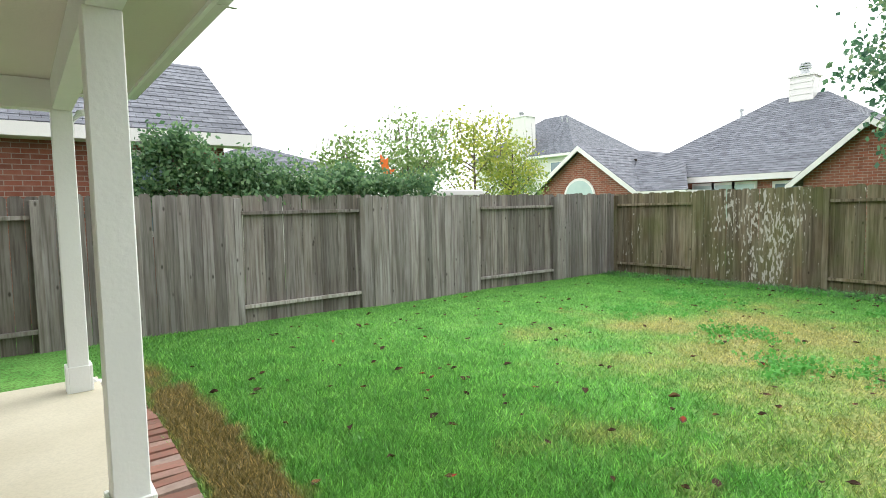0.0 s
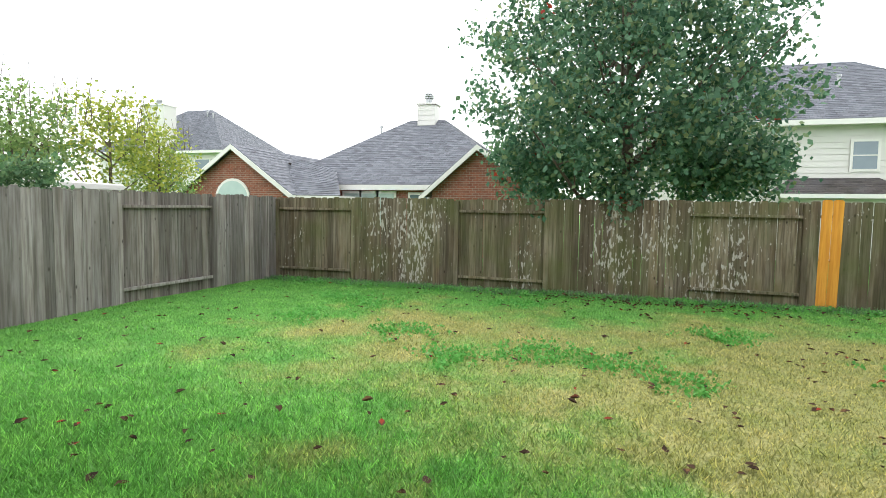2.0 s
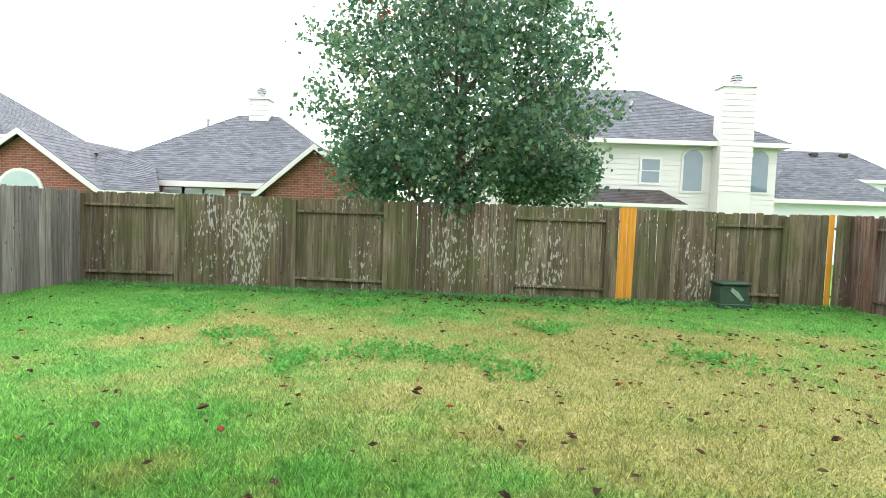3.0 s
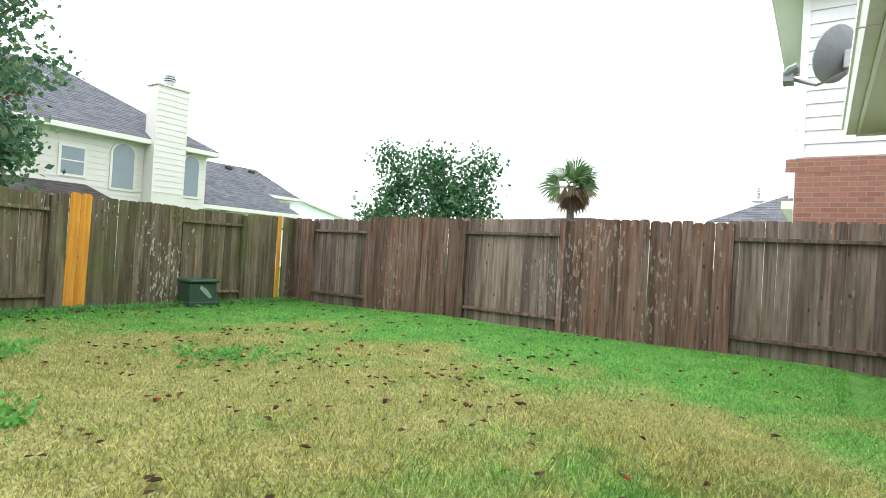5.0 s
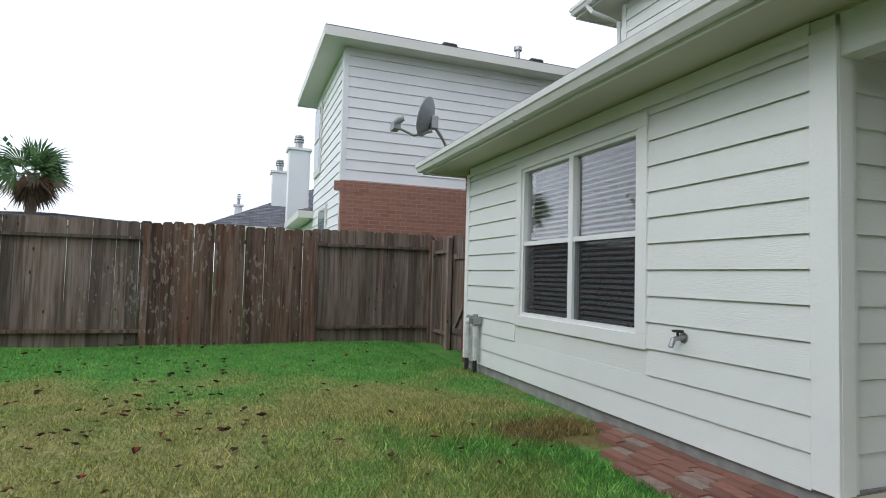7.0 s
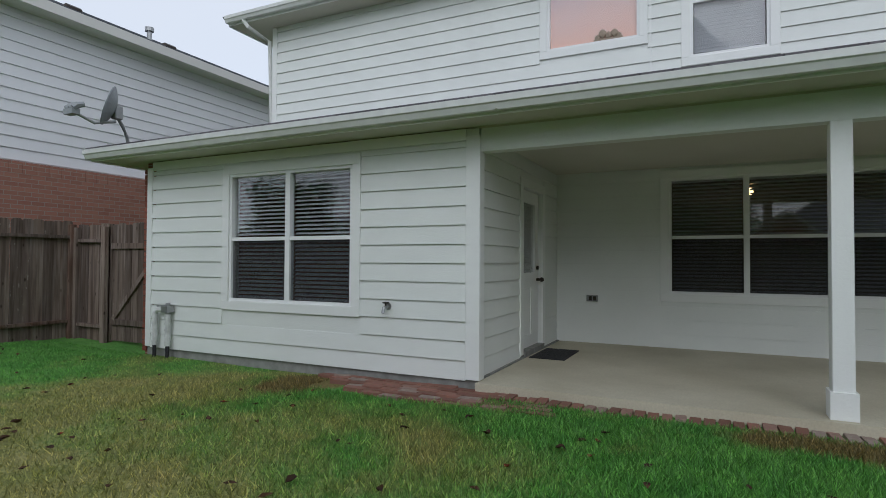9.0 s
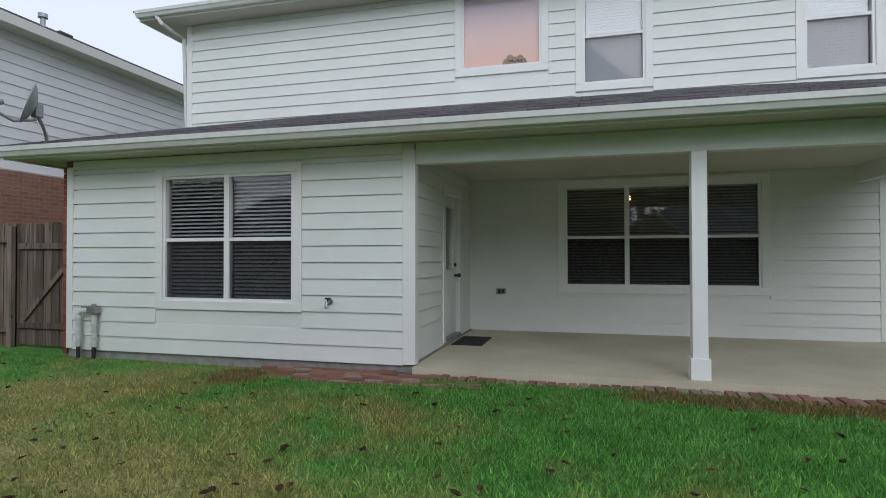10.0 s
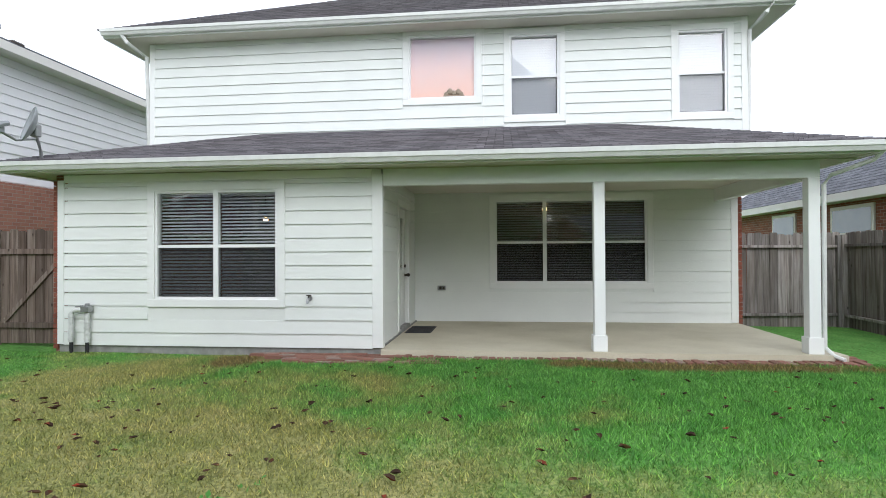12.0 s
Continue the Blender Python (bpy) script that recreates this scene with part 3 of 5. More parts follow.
for a in (dx0 + 0.12, (dx0 + dx1) / 2 + 0.04):
    boxpart("door_panel", (a, a + 0.27, SIDE - 0.036, SIDE - 0.026, 0.32, 0.92), TRIM, door, bevel=0.008)
boxpart("pane", (dx0 + 0.18, dx1 - 0.18, SIDE - 0.058, SIDE - 0.054, 1.12, 2.02), GLASS_M, door).visible_shadow = False
bm = bmesh.new()
for k in range(28):
    box(bm, dx0 + 0.19, dx1 - 0.19, SIDE - 0.10, SIDE - 0.085, 1.13 + 0.032 * k, 1.15 + 0.032 * k)
part("venetian_blind", bm, BLIND, door)
boxpart("threshold", (dx0, dx1, SIDE - 0.12, SIDE + 0.05, 0.10, dz0 + 0.015), FOUND, door)
bm = bmesh.new()
tube(bm, [(dx0 + 0.09, SIDE - 0.035, 1.02), (dx0 + 0.09, SIDE + 0.02, 1.02)], 0.02, 10)
bmesh.ops.create_uvsphere(bm, u_segments=10, v_segments=8, radius=0.032, matrix=Matrix.Translation((dx0 + 0.09, SIDE + 0.035, 1.02)))
part("door_knob", bm, DARK_METAL, door, "dark bronze door knob")
bm = bmesh.new()
tube(bm, [(dx0 + 0.09, SIDE - 0.035, 1.18), (dx0 + 0.09, SIDE - 0.01, 1.18)], 0.028, 10)
part("deadbolt", bm, DARK_METAL, door, "dark bronze deadbolt")

# ---- eaves, beams, roofs ----
EAVE0, EAVE1 = -5.95, 5.52
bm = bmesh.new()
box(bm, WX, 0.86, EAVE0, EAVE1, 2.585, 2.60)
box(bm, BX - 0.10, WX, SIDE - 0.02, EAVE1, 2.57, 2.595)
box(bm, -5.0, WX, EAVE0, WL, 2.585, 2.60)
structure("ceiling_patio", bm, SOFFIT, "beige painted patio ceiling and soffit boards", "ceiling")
bm = bmesh.new()
box(bm, 0.86, 0.885, EAVE0, EAVE1, 2.56, 2.72)
box(bm, -5.0, 0.885, EAVE1, EAVE1 + 0.025, 2.56, 2.72)
box(bm, -5.0, 0.885, EAVE0 - 0.025, EAVE0, 2.56, 2.72)
structure("trim_fascia", bm, TRIM, "pale painted fascia board along the eave", "fascia")
for d in ((0.285, WX - 0.005, WR + 0.022, 5.085, 2.34, 2.568), (BX + 0.01, 0.284, 4.945, 5.085, 2.34, 2.566)):
    bm = bmesh.new()
    box(bm, *d)
    structure("beam", bm, SIDING, "pale painted beam carrying the patio roof", "beam")


def gutter(axis_x, y0, y1, z, label):
    root = thing("gutter", label, "gutter")
    prof = [(0.0, 0.0), (0.075, 0.0), (0.10, 0.05), (0.115, 0.06), (0.118, 0.115), (0.105, 0.12), (0.10, 0.075), (0.07, 0.018), (0.012, 0.018), (0.012, 0.12), (0.0, 0.12)]
    bm = bmesh.new()
    hull(bm, [(axis_x + x, y0, z + w) for x, w in prof], [(axis_x + x, y1, z + w) for x, w in prof])
    part("trough", bm, GUTTER, root)
    for y in (y0 - 0.004, y1):
        cap = bmesh.new()
        outer = prof[:6] + [(0.0, 0.12)]
        hull(cap, [(axis_x + x, y, z + w) for x, w in outer], [(axis_x + x, y + 0.004, z + w) for x, w in outer])
        part("end_cap", cap, GUTTER, root)
    for k in range(1, 4):
        y = y0 + (y1 - y0) * k / 4
        boxpart("seam_strap", (axis_x + 0.004, axis_x + 0.121, y - 0.012, y + 0.012, z - 0.003, z + 0.0), GUTTER, root)
    return root


g_low = gutter(0.887, EAVE0 - 0.02, EAVE1 + 0.03, 2.58, "pale enamelled metal gutter along the patio eave")
down = bmesh.new()
tube(down, [(0.90, 5.55, 2.60), (0.80, 5.50, 2.50), (0.48, 5.18, 2.36), (0.40, 5.14, 2.25), (0.38, 5.14, 0.18), (0.48, 5.2, 0.08), (0.60, 5.26, 0.05)], 0.028, 8)
tagged(part("downspout", down, GUTTER), "pale metal downspout running down the corner post", "downspout")
g_up = gutter(-1.94, -6.55, 5.98, 5.60, "pale enamelled metal gutter along the upper eave")
for yy, s in ((-6.05, 1), (5.52, -1)):
    down = bmesh.new()
    tube(down, [(-1.90, yy - 0.1 * s, 5.60), (-1.92, yy, 5.46), (-2.15, yy + 0.03 * s, 5.40), (-2.36, yy + 0.1 * s, 5.33), (-2.45, yy + 0.1 * s, 3.4)], 0.036, 8)
    tagged(part("downspout", down, GUTTER), "pale metal downspout elbow below the upper eave", "downspout", "upper downspouts")
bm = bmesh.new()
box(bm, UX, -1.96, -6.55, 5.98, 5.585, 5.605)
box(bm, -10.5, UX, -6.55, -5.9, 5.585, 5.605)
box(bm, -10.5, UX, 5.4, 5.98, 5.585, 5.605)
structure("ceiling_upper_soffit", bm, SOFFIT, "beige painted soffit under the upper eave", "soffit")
bm = bmesh.new()
box(bm, -1.965, -1.942, -6.55, 5.98, 5.57, 5.72)
box(bm, -10.5, -1.965, -6.575, -6.55, 5.57, 5.72)
box(bm, -10.5, -1.965, 5.98, 6.005, 5.57, 5.72)
structure("trim_upper_fascia", bm, TRIM, "pale painted fascia of the upper eave", "fascia")

RT = 3.74
bm = bmesh.new()
roof_slope(bm, (0.96, EAVE0 - 0.03, 2.715), (0.96, EAVE1 + 0.03, 2.715), (UX, 3.07, RT), (UX, -3.5, RT))
structure("roof_lower", bm, OWN_SHINGLE_X, "dark grey asphalt-shingle roof over wing and patio", "roof")
bm = bmesh.new()
roof_slope(bm, (-5.0, EAVE0 - 0.03, 2.715), (0.96, EAVE0 - 0.03, 2.715), (UX, -3.5, RT), (UX - 0.5, -3.5, RT))
roof_slope(bm, (0.96, EAVE1 + 0.03, 2.715), (-5.0, EAVE1 + 0.03, 2.715), (UX - 0.5, 3.07, RT), (UX, 3.07, RT))
structure("roof_lower_ends", bm, OWN_SHINGLE_Y, "dark grey asphalt-shingle hip ends of the lower roof", "roof")
bm = bmesh.new()
roof_slope(bm, (-1.86, -6.62, 5.71), (-1.86, 6.05, 5.71), (-6.2, 2.0, 8.1), (-6.2, -2.6, 8.1))
structure("roof_upper", bm, OWN_SHINGLE_X, "grey asphalt-shingle hip roof of the house", "roof")
bm = bmesh.new()
roof_slope(bm, (-10.5, -6.62, 5.71), (-1.86, -6.62, 5.71), (-6.2, -2.6, 8.1), (-6.25, -2.6, 8.1))
roof_slope(bm, (-1.86, 6.05, 5.71), (-10.5, 6.05, 5.71), (-6.25, 2.0, 8.1), (-6.2, 2.0, 8.1))
structure("roof_upper_ends", bm, OWN_SHINGLE_Y, "grey asphalt-shingle hip ends of the upper roof", "roof")

# ---- patio slab, posts ----
bm = bmesh.new()
vs = box(bm, BX - 0.02, 0.50, WR + 0.0, 5.36, -0.25, 0.09)
patio = structure("floor_patio", bm, CONCRETE, "smooth pale concrete patio slab", "patio floor")


def post(y, label):
    root = thing("patio_post", label, "post", "patio posts", at=(0.345, y, 0.09))
    boxpart("shaft", (-0.072, 0.072, -0.072, 0.072, 0.0, 2.25), TRIM, root, bevel=0.005)
    bm = bmesh.new()
    for d in ((-0.092, -0.073, -0.092, 0.092), (0.073, 0.092, -0.092, 0.092), (-0.073, 0.073, -0.092, -0.073), (-0.073, 0.073, 0.073, 0.092)):
        box(bm, *d, 0.0, 0.21)
    part("base_trim", bm, TRIM, root, bevel=0.003)
    return root


post(2.34, "square white-painted wooden post carrying the patio beam")
post(5.015, "square white-painted corner post of the patio roof")


# ---- fences ----
def board_meshes(material, height):
    made = []
    for k in range(7):
        w = 0.1380 + 0.001 * (k % 4)
        h = height + random.uniform(-0.018, 0.018)
        c = random.uniform(0.018, 0.03)
        t = 0.016
        ring = [(-w / 2, 0), (w / 2, 0), (w / 2, h - c), (w / 2 - c, h), (-w / 2 + c, h), (-w / 2, h - c)]
        warp = random.uniform(-0.006, 0.006)
        bm = bmesh.new()
        hull(bm, [(x, -t / 2 + (warp if z > 1 else 0), z) for x, z in ring], [(x, t / 2 + (warp if z > 1 else 0), z) for x, z in ring])
        made.append(mesh_of("fence_board", bm, material))
    return made


def fence(name, label, start, end, inward, spans, material, height, group="yard fences", skip=(), far_material=None, rail=None):
    """A board fence from start to end. spans: (a, b, far) along it; far boards hang on the outside of the rails. inward: unit vector into the yard."""
    root = thing(name, label, "fence", group)
    a0, b0 = Vector((*start, 0)), Vector((*end, 0))
    d = (b0 - a0).normalized()
    n = Vector((*inward, 0))
    ang = math.atan2(d.y, d.x)
    meshes = board_meshes(material, height)
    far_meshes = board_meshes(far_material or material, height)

    def slab(nm, s0, s1, off0, off1, z0, z1, lab="", tilt=0.0, wood=None):
        bm = bmesh.new()
        p, q = a0 + d * s0, a0 + d * s1
        lift = Vector((0, 0, tilt))
        low = [p + n * off0, q + n * off0 + lift, q + n * off1 + lift, p + n * off1]
        hull(bm, [v + Vector((0, 0, z0)) for v in low], [v + Vector((0, 0, z1)) for v in low])
        return part(nm, bm, wood or material, root, lab, bevel=0.004)
    for s0, s1, far in spans:
        z = ground_z(*(a0 + d * (s0 + s1) / 2).xy)
        off = -0.05 if far else 0.035
        # top rail takes the far boards' wood; on the grey fence that includes painted shade
        slab("top_rail", s0 + 0.01, s1 - 0.01, -0.036, 0.022 if far else 0.022, z + height - 0.30, z + height - 0.25, tilt=random.uniform(-0.012, 0.012), wood=far_material)
        slab("bottom_rail", s0 + 0.01, s1 - 0.01, -0.036, 0.022, z + 0.20, z + 0.25, tilt=random.uniform(-0.02, 0.02), wood=rail)
        if far:
            for e in (s0 + 0.045, s1 - 0.045):
                slab("fence_post", e - 0.045, e + 0.045, -0.04, 0.05, z - 0.1, z + height - 0.07)
        count = max(1, round((s1 - s0) / 0.143))
        for k in range(count):
            s = s0 + (k + 0.5) * (s1 - s0) / count
            if any(lo < s < hi for lo, hi in skip):
                continue
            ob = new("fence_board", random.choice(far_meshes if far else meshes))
            ob.parent = root
            p = a0 + d * s + n * (off + random.uniform(-0.007, 0.007))
            ob.matrix_basis = Matrix.Translation((p.x, p.y, z - 0.03 + random.uniform(-0.008, 0.008))) @ Matrix.Rotation(ang, 4, "Z") @ Matrix.Rotation(random.uniform(-0.006, 0.006), 4, "Y") @ Matrix.Diagonal((min(1.05, (s1 - s0) / count / 0.141), 1, 1, 1))
    return root


FL, FB, FR = 7.39, 10.81, -7.57
FH = 1.80
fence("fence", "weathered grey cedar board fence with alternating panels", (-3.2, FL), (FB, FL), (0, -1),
      [(0.0, 1.5, True), (1.5, 3.42, True), (3.42, 5.55, False), (5.55, 7.56, True), (7.56, 9.86, False), (9.86, 12.05, True), (12.05, 14.0, False)], GREY_WOOD, FH, rail=PALE_RAIL, far_material=SHADED_GREY_WOOD)
fence("fence", "mossy brown board fence with flaking old stain", (FB, FL), (FB, FR), (-1, 0),
      [(0.02, 1.98, True), (1.98, 4.17, False), (4.17, 6.05, True), (6.05, 8.42, False), (8.42, 10.35, True), (10.35, 12.27, False), (12.27, 13.75, True), (13.75, 14.96, False)],
      MOSS_WOOD, FH + 0.01, skip=((10.5, 10.83), (14.52, 14.62)))
fence("fence", "dark brown stained cedar board fence, paler recessed panels", (FB, FR), (0.13, FR), (0, 1),
      [(0.02, 0.64, False), (0.64, 2.33, True), (2.33, 4.45, False), (4.45, 6.38, True), (6.38, 8.64, False), (8.64, 10.68, True)], BROWN_WOOD, FH, far_material=PALE_BROWN_WOOD)
fence("fence", "dark brown board fence between side yard and house", (0.13, FR), (0.13, -6.75), (1, 0), [(0.02, 0.82, True)], PALE_BROWN_WOOD, FH)
fence("fence", "weathered grey board fence beside the brick house wall", (-3.2, 5.42), (-3.2, FL), (1, 0), [(0.0, 1.95, True)], GREY_WOOD, FH)

# fresh replacement boards in the back fence
fresh = board_meshes(NEW_WOOD, FH + 0.02)
for y in (-3.18, -3.34):
    tagged(new("replacement_board", fresh[0]), "fresh orange-yellow pine board nailed to the fence", "fence board", "fresh fence boards").matrix_world = Matrix.Translation((FB - 0.037, y, -0.03)) @ Matrix.Rotation(radians(-90), 4, "Z") @ Matrix.Rotation(radians(0.8), 4, "Y") @ Matrix.Diagonal((1.1, 1, 1, 1))
tagged(new("replacement_board", fresh[2]), "fresh orange-yellow pine board nailed to the fence", "fence board", "fresh fence boards").matrix_world = Matrix.Translation((FB - 0.04, -7.18, -0.03)) @ Matrix.Rotation(radians(-90), 4, "Z") @ Matrix.Diagonal((0.72, 1, 1, 1))

# the gate by the house
gate = thing("fence_gate", "weathered brown wooden side gate with a diagonal brace", "gate")
gm = board_meshes(PALE_BROWN_WOOD, FH - 0.04)
for k in range(8):
    ob = new("gate_board", random.choice(gm))
    ob.parent = gate
    ob.matrix_basis = Matrix.Translation((0.05, -6.67 + 0.148 * k, 0.04)) @ Matrix.Rotation(radians(90), 4, "Z")
for z in (0.28, 1.42):
    boxpart("gate_rail", (0.06, 0.098, -6.73, -5.56, z, z + 0.085), PALE_BROWN_WOOD, gate, bevel=0.004)
bm = bmesh.new()
hull(bm, [(0.06, -6.72, 0.36), (0.098, -6.72, 0.36), (0.098, -6.63, 0.36), (0.06, -6.63, 0.36)], [(0.06, -5.68, 1.42), (0.098, -5.68, 1.42), (0.098, -5.59, 1.42), (0.06, -5.59, 1.42)])
part("gate_brace", bm, PALE_BROWN_WOOD, gate)
boxpart("gate_post", (0.03, 0.12, -6.84, -6.75, -0.1, 1.80), PALE_BROWN_WOOD, gate, bevel=0.005)
boxpart("gate_latch", (0.098, 0.115, -5.75, -5.60, 1.08, 1.12), DARK_METAL, gate, "dark metal gate latch")

# ---- siding of the house ----
lap_siding(wing_wall, "x", WX, 1, WL + 0.10, WR - 0.13, 0.09, 2.46, [grown(WIN, 0.11)])
lap_siding(side_wall, "y", SIDE, 1, BX, WX - 0.10, 0.09, 2.56, [(dx0 - 0.11, dx1 + 0.11, 0.0, dz1 + 0.11)])
lap_siding(patio_wall, "x", BX, 1, SIDE + 0.01, 5.24, 0.09, 2.56, [grown(PWIN, 0.11)])
lap_siding(upper_wall, "x", UX, 1, -5.79, 5.29, 2.99, 5.58, [grown(PINKW, 0.11), grown(UW2, 0.11), grown(UW3, 0.11)])


# ---- neighbouring houses ----
def neighbour(name, label):
    return thing(name, label, "house", "neighbouring houses")


def slope(root, mat, *quad):
    bm = bmesh.new()
    roof_slope(bm, *quad, step=0.2)
    return tagged(part("roof_slope", bm, mat, root), kind="stuff")


def hip_roof(root, x0, x1, y0, y1, ze, zr, mx=None, my=None, along="y"):
    """Hip roof over a rectangle, with fascia and soffit."""
    mx, my = mx or SHINGLE_X, my or SHINGLE_Y
    if along == "y":
        h = (x1 - x0) / 2
        a, b = ((x0 + h), y0 + h, zr), ((x0 + h), max(y1 - h, y0 + h + 0.05), zr)
        slope(root, mx, (x1, y0, ze), (x1, y1, ze), b, a)
        slope(root, mx, (x0, y1, ze), (x0, y0, ze), a, b)
        slope(root, my, (x0, y0, ze), (x1, y0, ze), a, (a[0] - 0.02, a[1], zr))
        slope(root, my, (x1, y1, ze), (x0, y1, ze), (b[0] - 0.02, b[1], zr), b)
    else:
        h = (y1 - y0) / 2
        a, b = (x0 + h, y0 + h, zr), (max(x1 - h, x0 + h + 0.05), y0 + h, zr)
        slope(root, my, (x0, y0, ze), (x1, y0, ze), b, a)
        slope(root, my, (x1, y1, ze), (x0, y1, ze), a, b)
        slope(root, mx, (x0, y1, ze), (x0, y0, ze), a, (a[0], a[1] + 0.02, zr))
        slope(root, mx, (x1, y0, ze), (x1, y1, ze), (b[0], b[1] + 0.02, zr), b)
    bm = bmesh.new()
    for d in ((x0 - 0.02, x0 + 0.02, y0, y1), (x1 - 0.02, x1 + 0.02, y0, y1), (x0, x1, y0 - 0.02, y0 + 0.02), (x0, x1, y1 - 0.02, y1 + 0.02)):
        box(bm, *d, ze - 0.19, ze - 0.012)
    part("fascia", bm, WHITE_TRIM, root)
    boxpart("soffit", (x0 + 0.02, x1 - 0.02, y0 + 0.02, y1 - 0.02, ze - 0.17, ze - 0.15), WHITE_TRIM, root)


def flat_window(root, axis, face, out, u0, u1, z0, z1, glass, arch=False, bars=0, frame_mat=None):
    """A window on a far wall: raised frame, recessed pane, sash bars; round-headed if arch."""
    frame_mat = frame_mat or WHITE_TRIM

    def ring(inset, q):
        a, b, lo = u0 + inset, u1 - inset, z0 + inset
        if not arch:
            pts = [(a, lo), (b, lo), (b, z1 - inset), (a, z1 - inset)]
        else:
            r = (b - a) / 2
            zc = z1 - inset - r
            pts = [(a, lo), (b, lo)] + [((a + b) / 2 + r * math.cos(t), zc + r * math.sin(t)) for t in (math.pi * k / 10 for k in range(11))]
        return [(q, u, z) if axis == "x" else (u, q, z) for u, z in pts]
    fr = bmesh.new()
    hull(fr, ring(-0.09, face), ring(-0.09, face + out * 0.04))
    frame_ob = part("window_frame", fr, frame_mat, root)
    gl_ = bmesh.new()
    hull(gl_, ring(0.0, face + out * 0.02), ring(0.0, face + out * 0.047))
    part("pane", gl_, glass, frame_ob)
    for k in range(bars):
        z = z0 + (z1 - z0) * (k + 1) / (bars + 1)
        d = (face + out * 0.04, face + out * 0.06, u0, u1, z - 0.02, z + 0.02) if out > 0 else (face + out * 0.06, face + out * 0.04, u0, u1, z - 0.02, z + 0.02)
        if axis == "y":
            d = (u0, u1, d[0], d[1], z - 0.02, z + 0.02)
        boxpart("sash_bar", d, frame_mat, frame_ob)


def chimney(root, x0, x1, y0, y1, z0, z1, mat):
    ch = boxpart("chimney", (x0, x1, y0, y1, z0, z1), mat, root, "clad chimney with a metal flue cap", bevel=0.01)
    lap_siding(ch, "x", x0, -1, y0, y1, max(z0, z1 - 4), z1 - 0.1, step=0.22, material=mat, joined=True)
    boxpart("chimney_cap", (x0 - 0.06, x1 + 0.06, y0 - 0.06, y1 + 0.06, z1, z1 + 0.07), mat, ch)
    bm = bmesh.new()
    c = ((x0 + x1) / 2, (y0 + y1) / 2)
    r = min(0.17, (y1 - y0) / 5)
    tube(bm, [(*c, z1 + 0.07), (*c, z1 + 0.30)], r, 12)
    for k in range(3):
        tube(bm, [(*c, z1 + 0.31 + 0.085 * k), (*c, z1 + 0.36 + 0.085 * k)], r * (1.35 if k < 2 else 1.15), 12)
    part("flue_cap", bm, STEEL, ch)


def vent_pipe(root, x, y, z):
    bm = bmesh.new()
    tube(bm, [(x, y, z - 0.2), (x, y, z + 0.3)], 0.05, 8)
    tube(bm, [(x, y, z + 0.3), (x, y, z + 0.38)], 0.09, 8)
    part("vent_pipe", bm, STEEL, root)


# beside the side gate: two storeys, white siding over rose brick
ha = neighbour("house", "two-storey neighbour house with white siding over rose brick")
AX, AY = 1.5, -9.1
boxpart("wall", (-12, AX - 0.02, -13.0, AY - 0.02, 0, 5.52), NB_SIDING, ha)
lap_siding(ha, "y", AY - 0.02, 1, -12, AX - 0.09, 2.93, 5.42, step=0.2, material=NB_SIDING, joined=True)
lap_siding(ha, "x", AX - 0.02, 1, -13.0, AY - 0.11, 0.1, 5.42, step=0.2, material=NB_SIDING, joined=True)
boxpart("brick_wall", (-12, AX - 0.01, AY - 0.03, AY + 0.07, 0, 2.90), ROSE_BRICK, ha)
bm = bmesh.new()
for k in range(58):
    box(bm, AX - 0.07 - 0.21 * k, AX + 0.12 - 0.21 * k, AY + 0.065, AY + 0.075, 2.70, 2.89)
tagged(part("soldier_course", bm, ROSE_BRICK, ha), kind="stuff")
boxpart("corner_board", (AX - 0.10, AX + 0.005, AY - 0.03, AY + 0.005, 2.92, 5.42), NB_SIDING, ha)
boxpart("corner_board", (AX - 0.02, AX + 0.006, AY - 0.12, AY - 0.03, 0.1, 5.42), NB_SIDING, ha)
hip_roof(ha, -12.4, AX + 0.42, -13.4, AY + 0.42, 5.66, 6.72, along="x")
flat_window(ha, "x", AX, 1, -12.7, -11.9, 3.6, 5.1, DARK_GLASS, bars=1)
flat_window(ha, "x", AX, 1, -11.6, -10.7, 1.2, 2.55, DARK_GLASS, bars=1)
boxpart("rear_wing_wall", (-8, 1.45, -16.6, -13.0, 0, 2.5), NB_SIDING, ha)
hip_roof(ha, -8.4, 1.85, -16.9, -12.9, 2.72, 3.35, along="x")
for x in (-0.6, -2.6):
    boxpart("roof_vent", (x - 0.16, x + 0.16, -9.2, -8.95, 5.76, 5.87), DARK_METAL, ha, bevel=0.03)
vent_pipe(ha, -2.2, -9.1, 5.72)

hi = neighbour("house", "distant house with white chimneys behind the side fence")
boxpart("wall", (-7, 3.6, -27, -19.0, 0, 2.5), CREAM, hi)
hip_roof(hi, -7.4, 4.2, -28, -18.6, 2.7, 5.1, along="x")
chimney(hi, 1.15, 1.8, -17.6, -17.0, 0, 5.1, NB_SIDING)
chimney(hi, 1.55, 2.1, -21.0, -20.4, 2.0, 4.9, NB_SIDING)
chimney(hi, 3.1, 3.4, -24.0, -23.7, 2.0, 3.9, NB_SIDING)

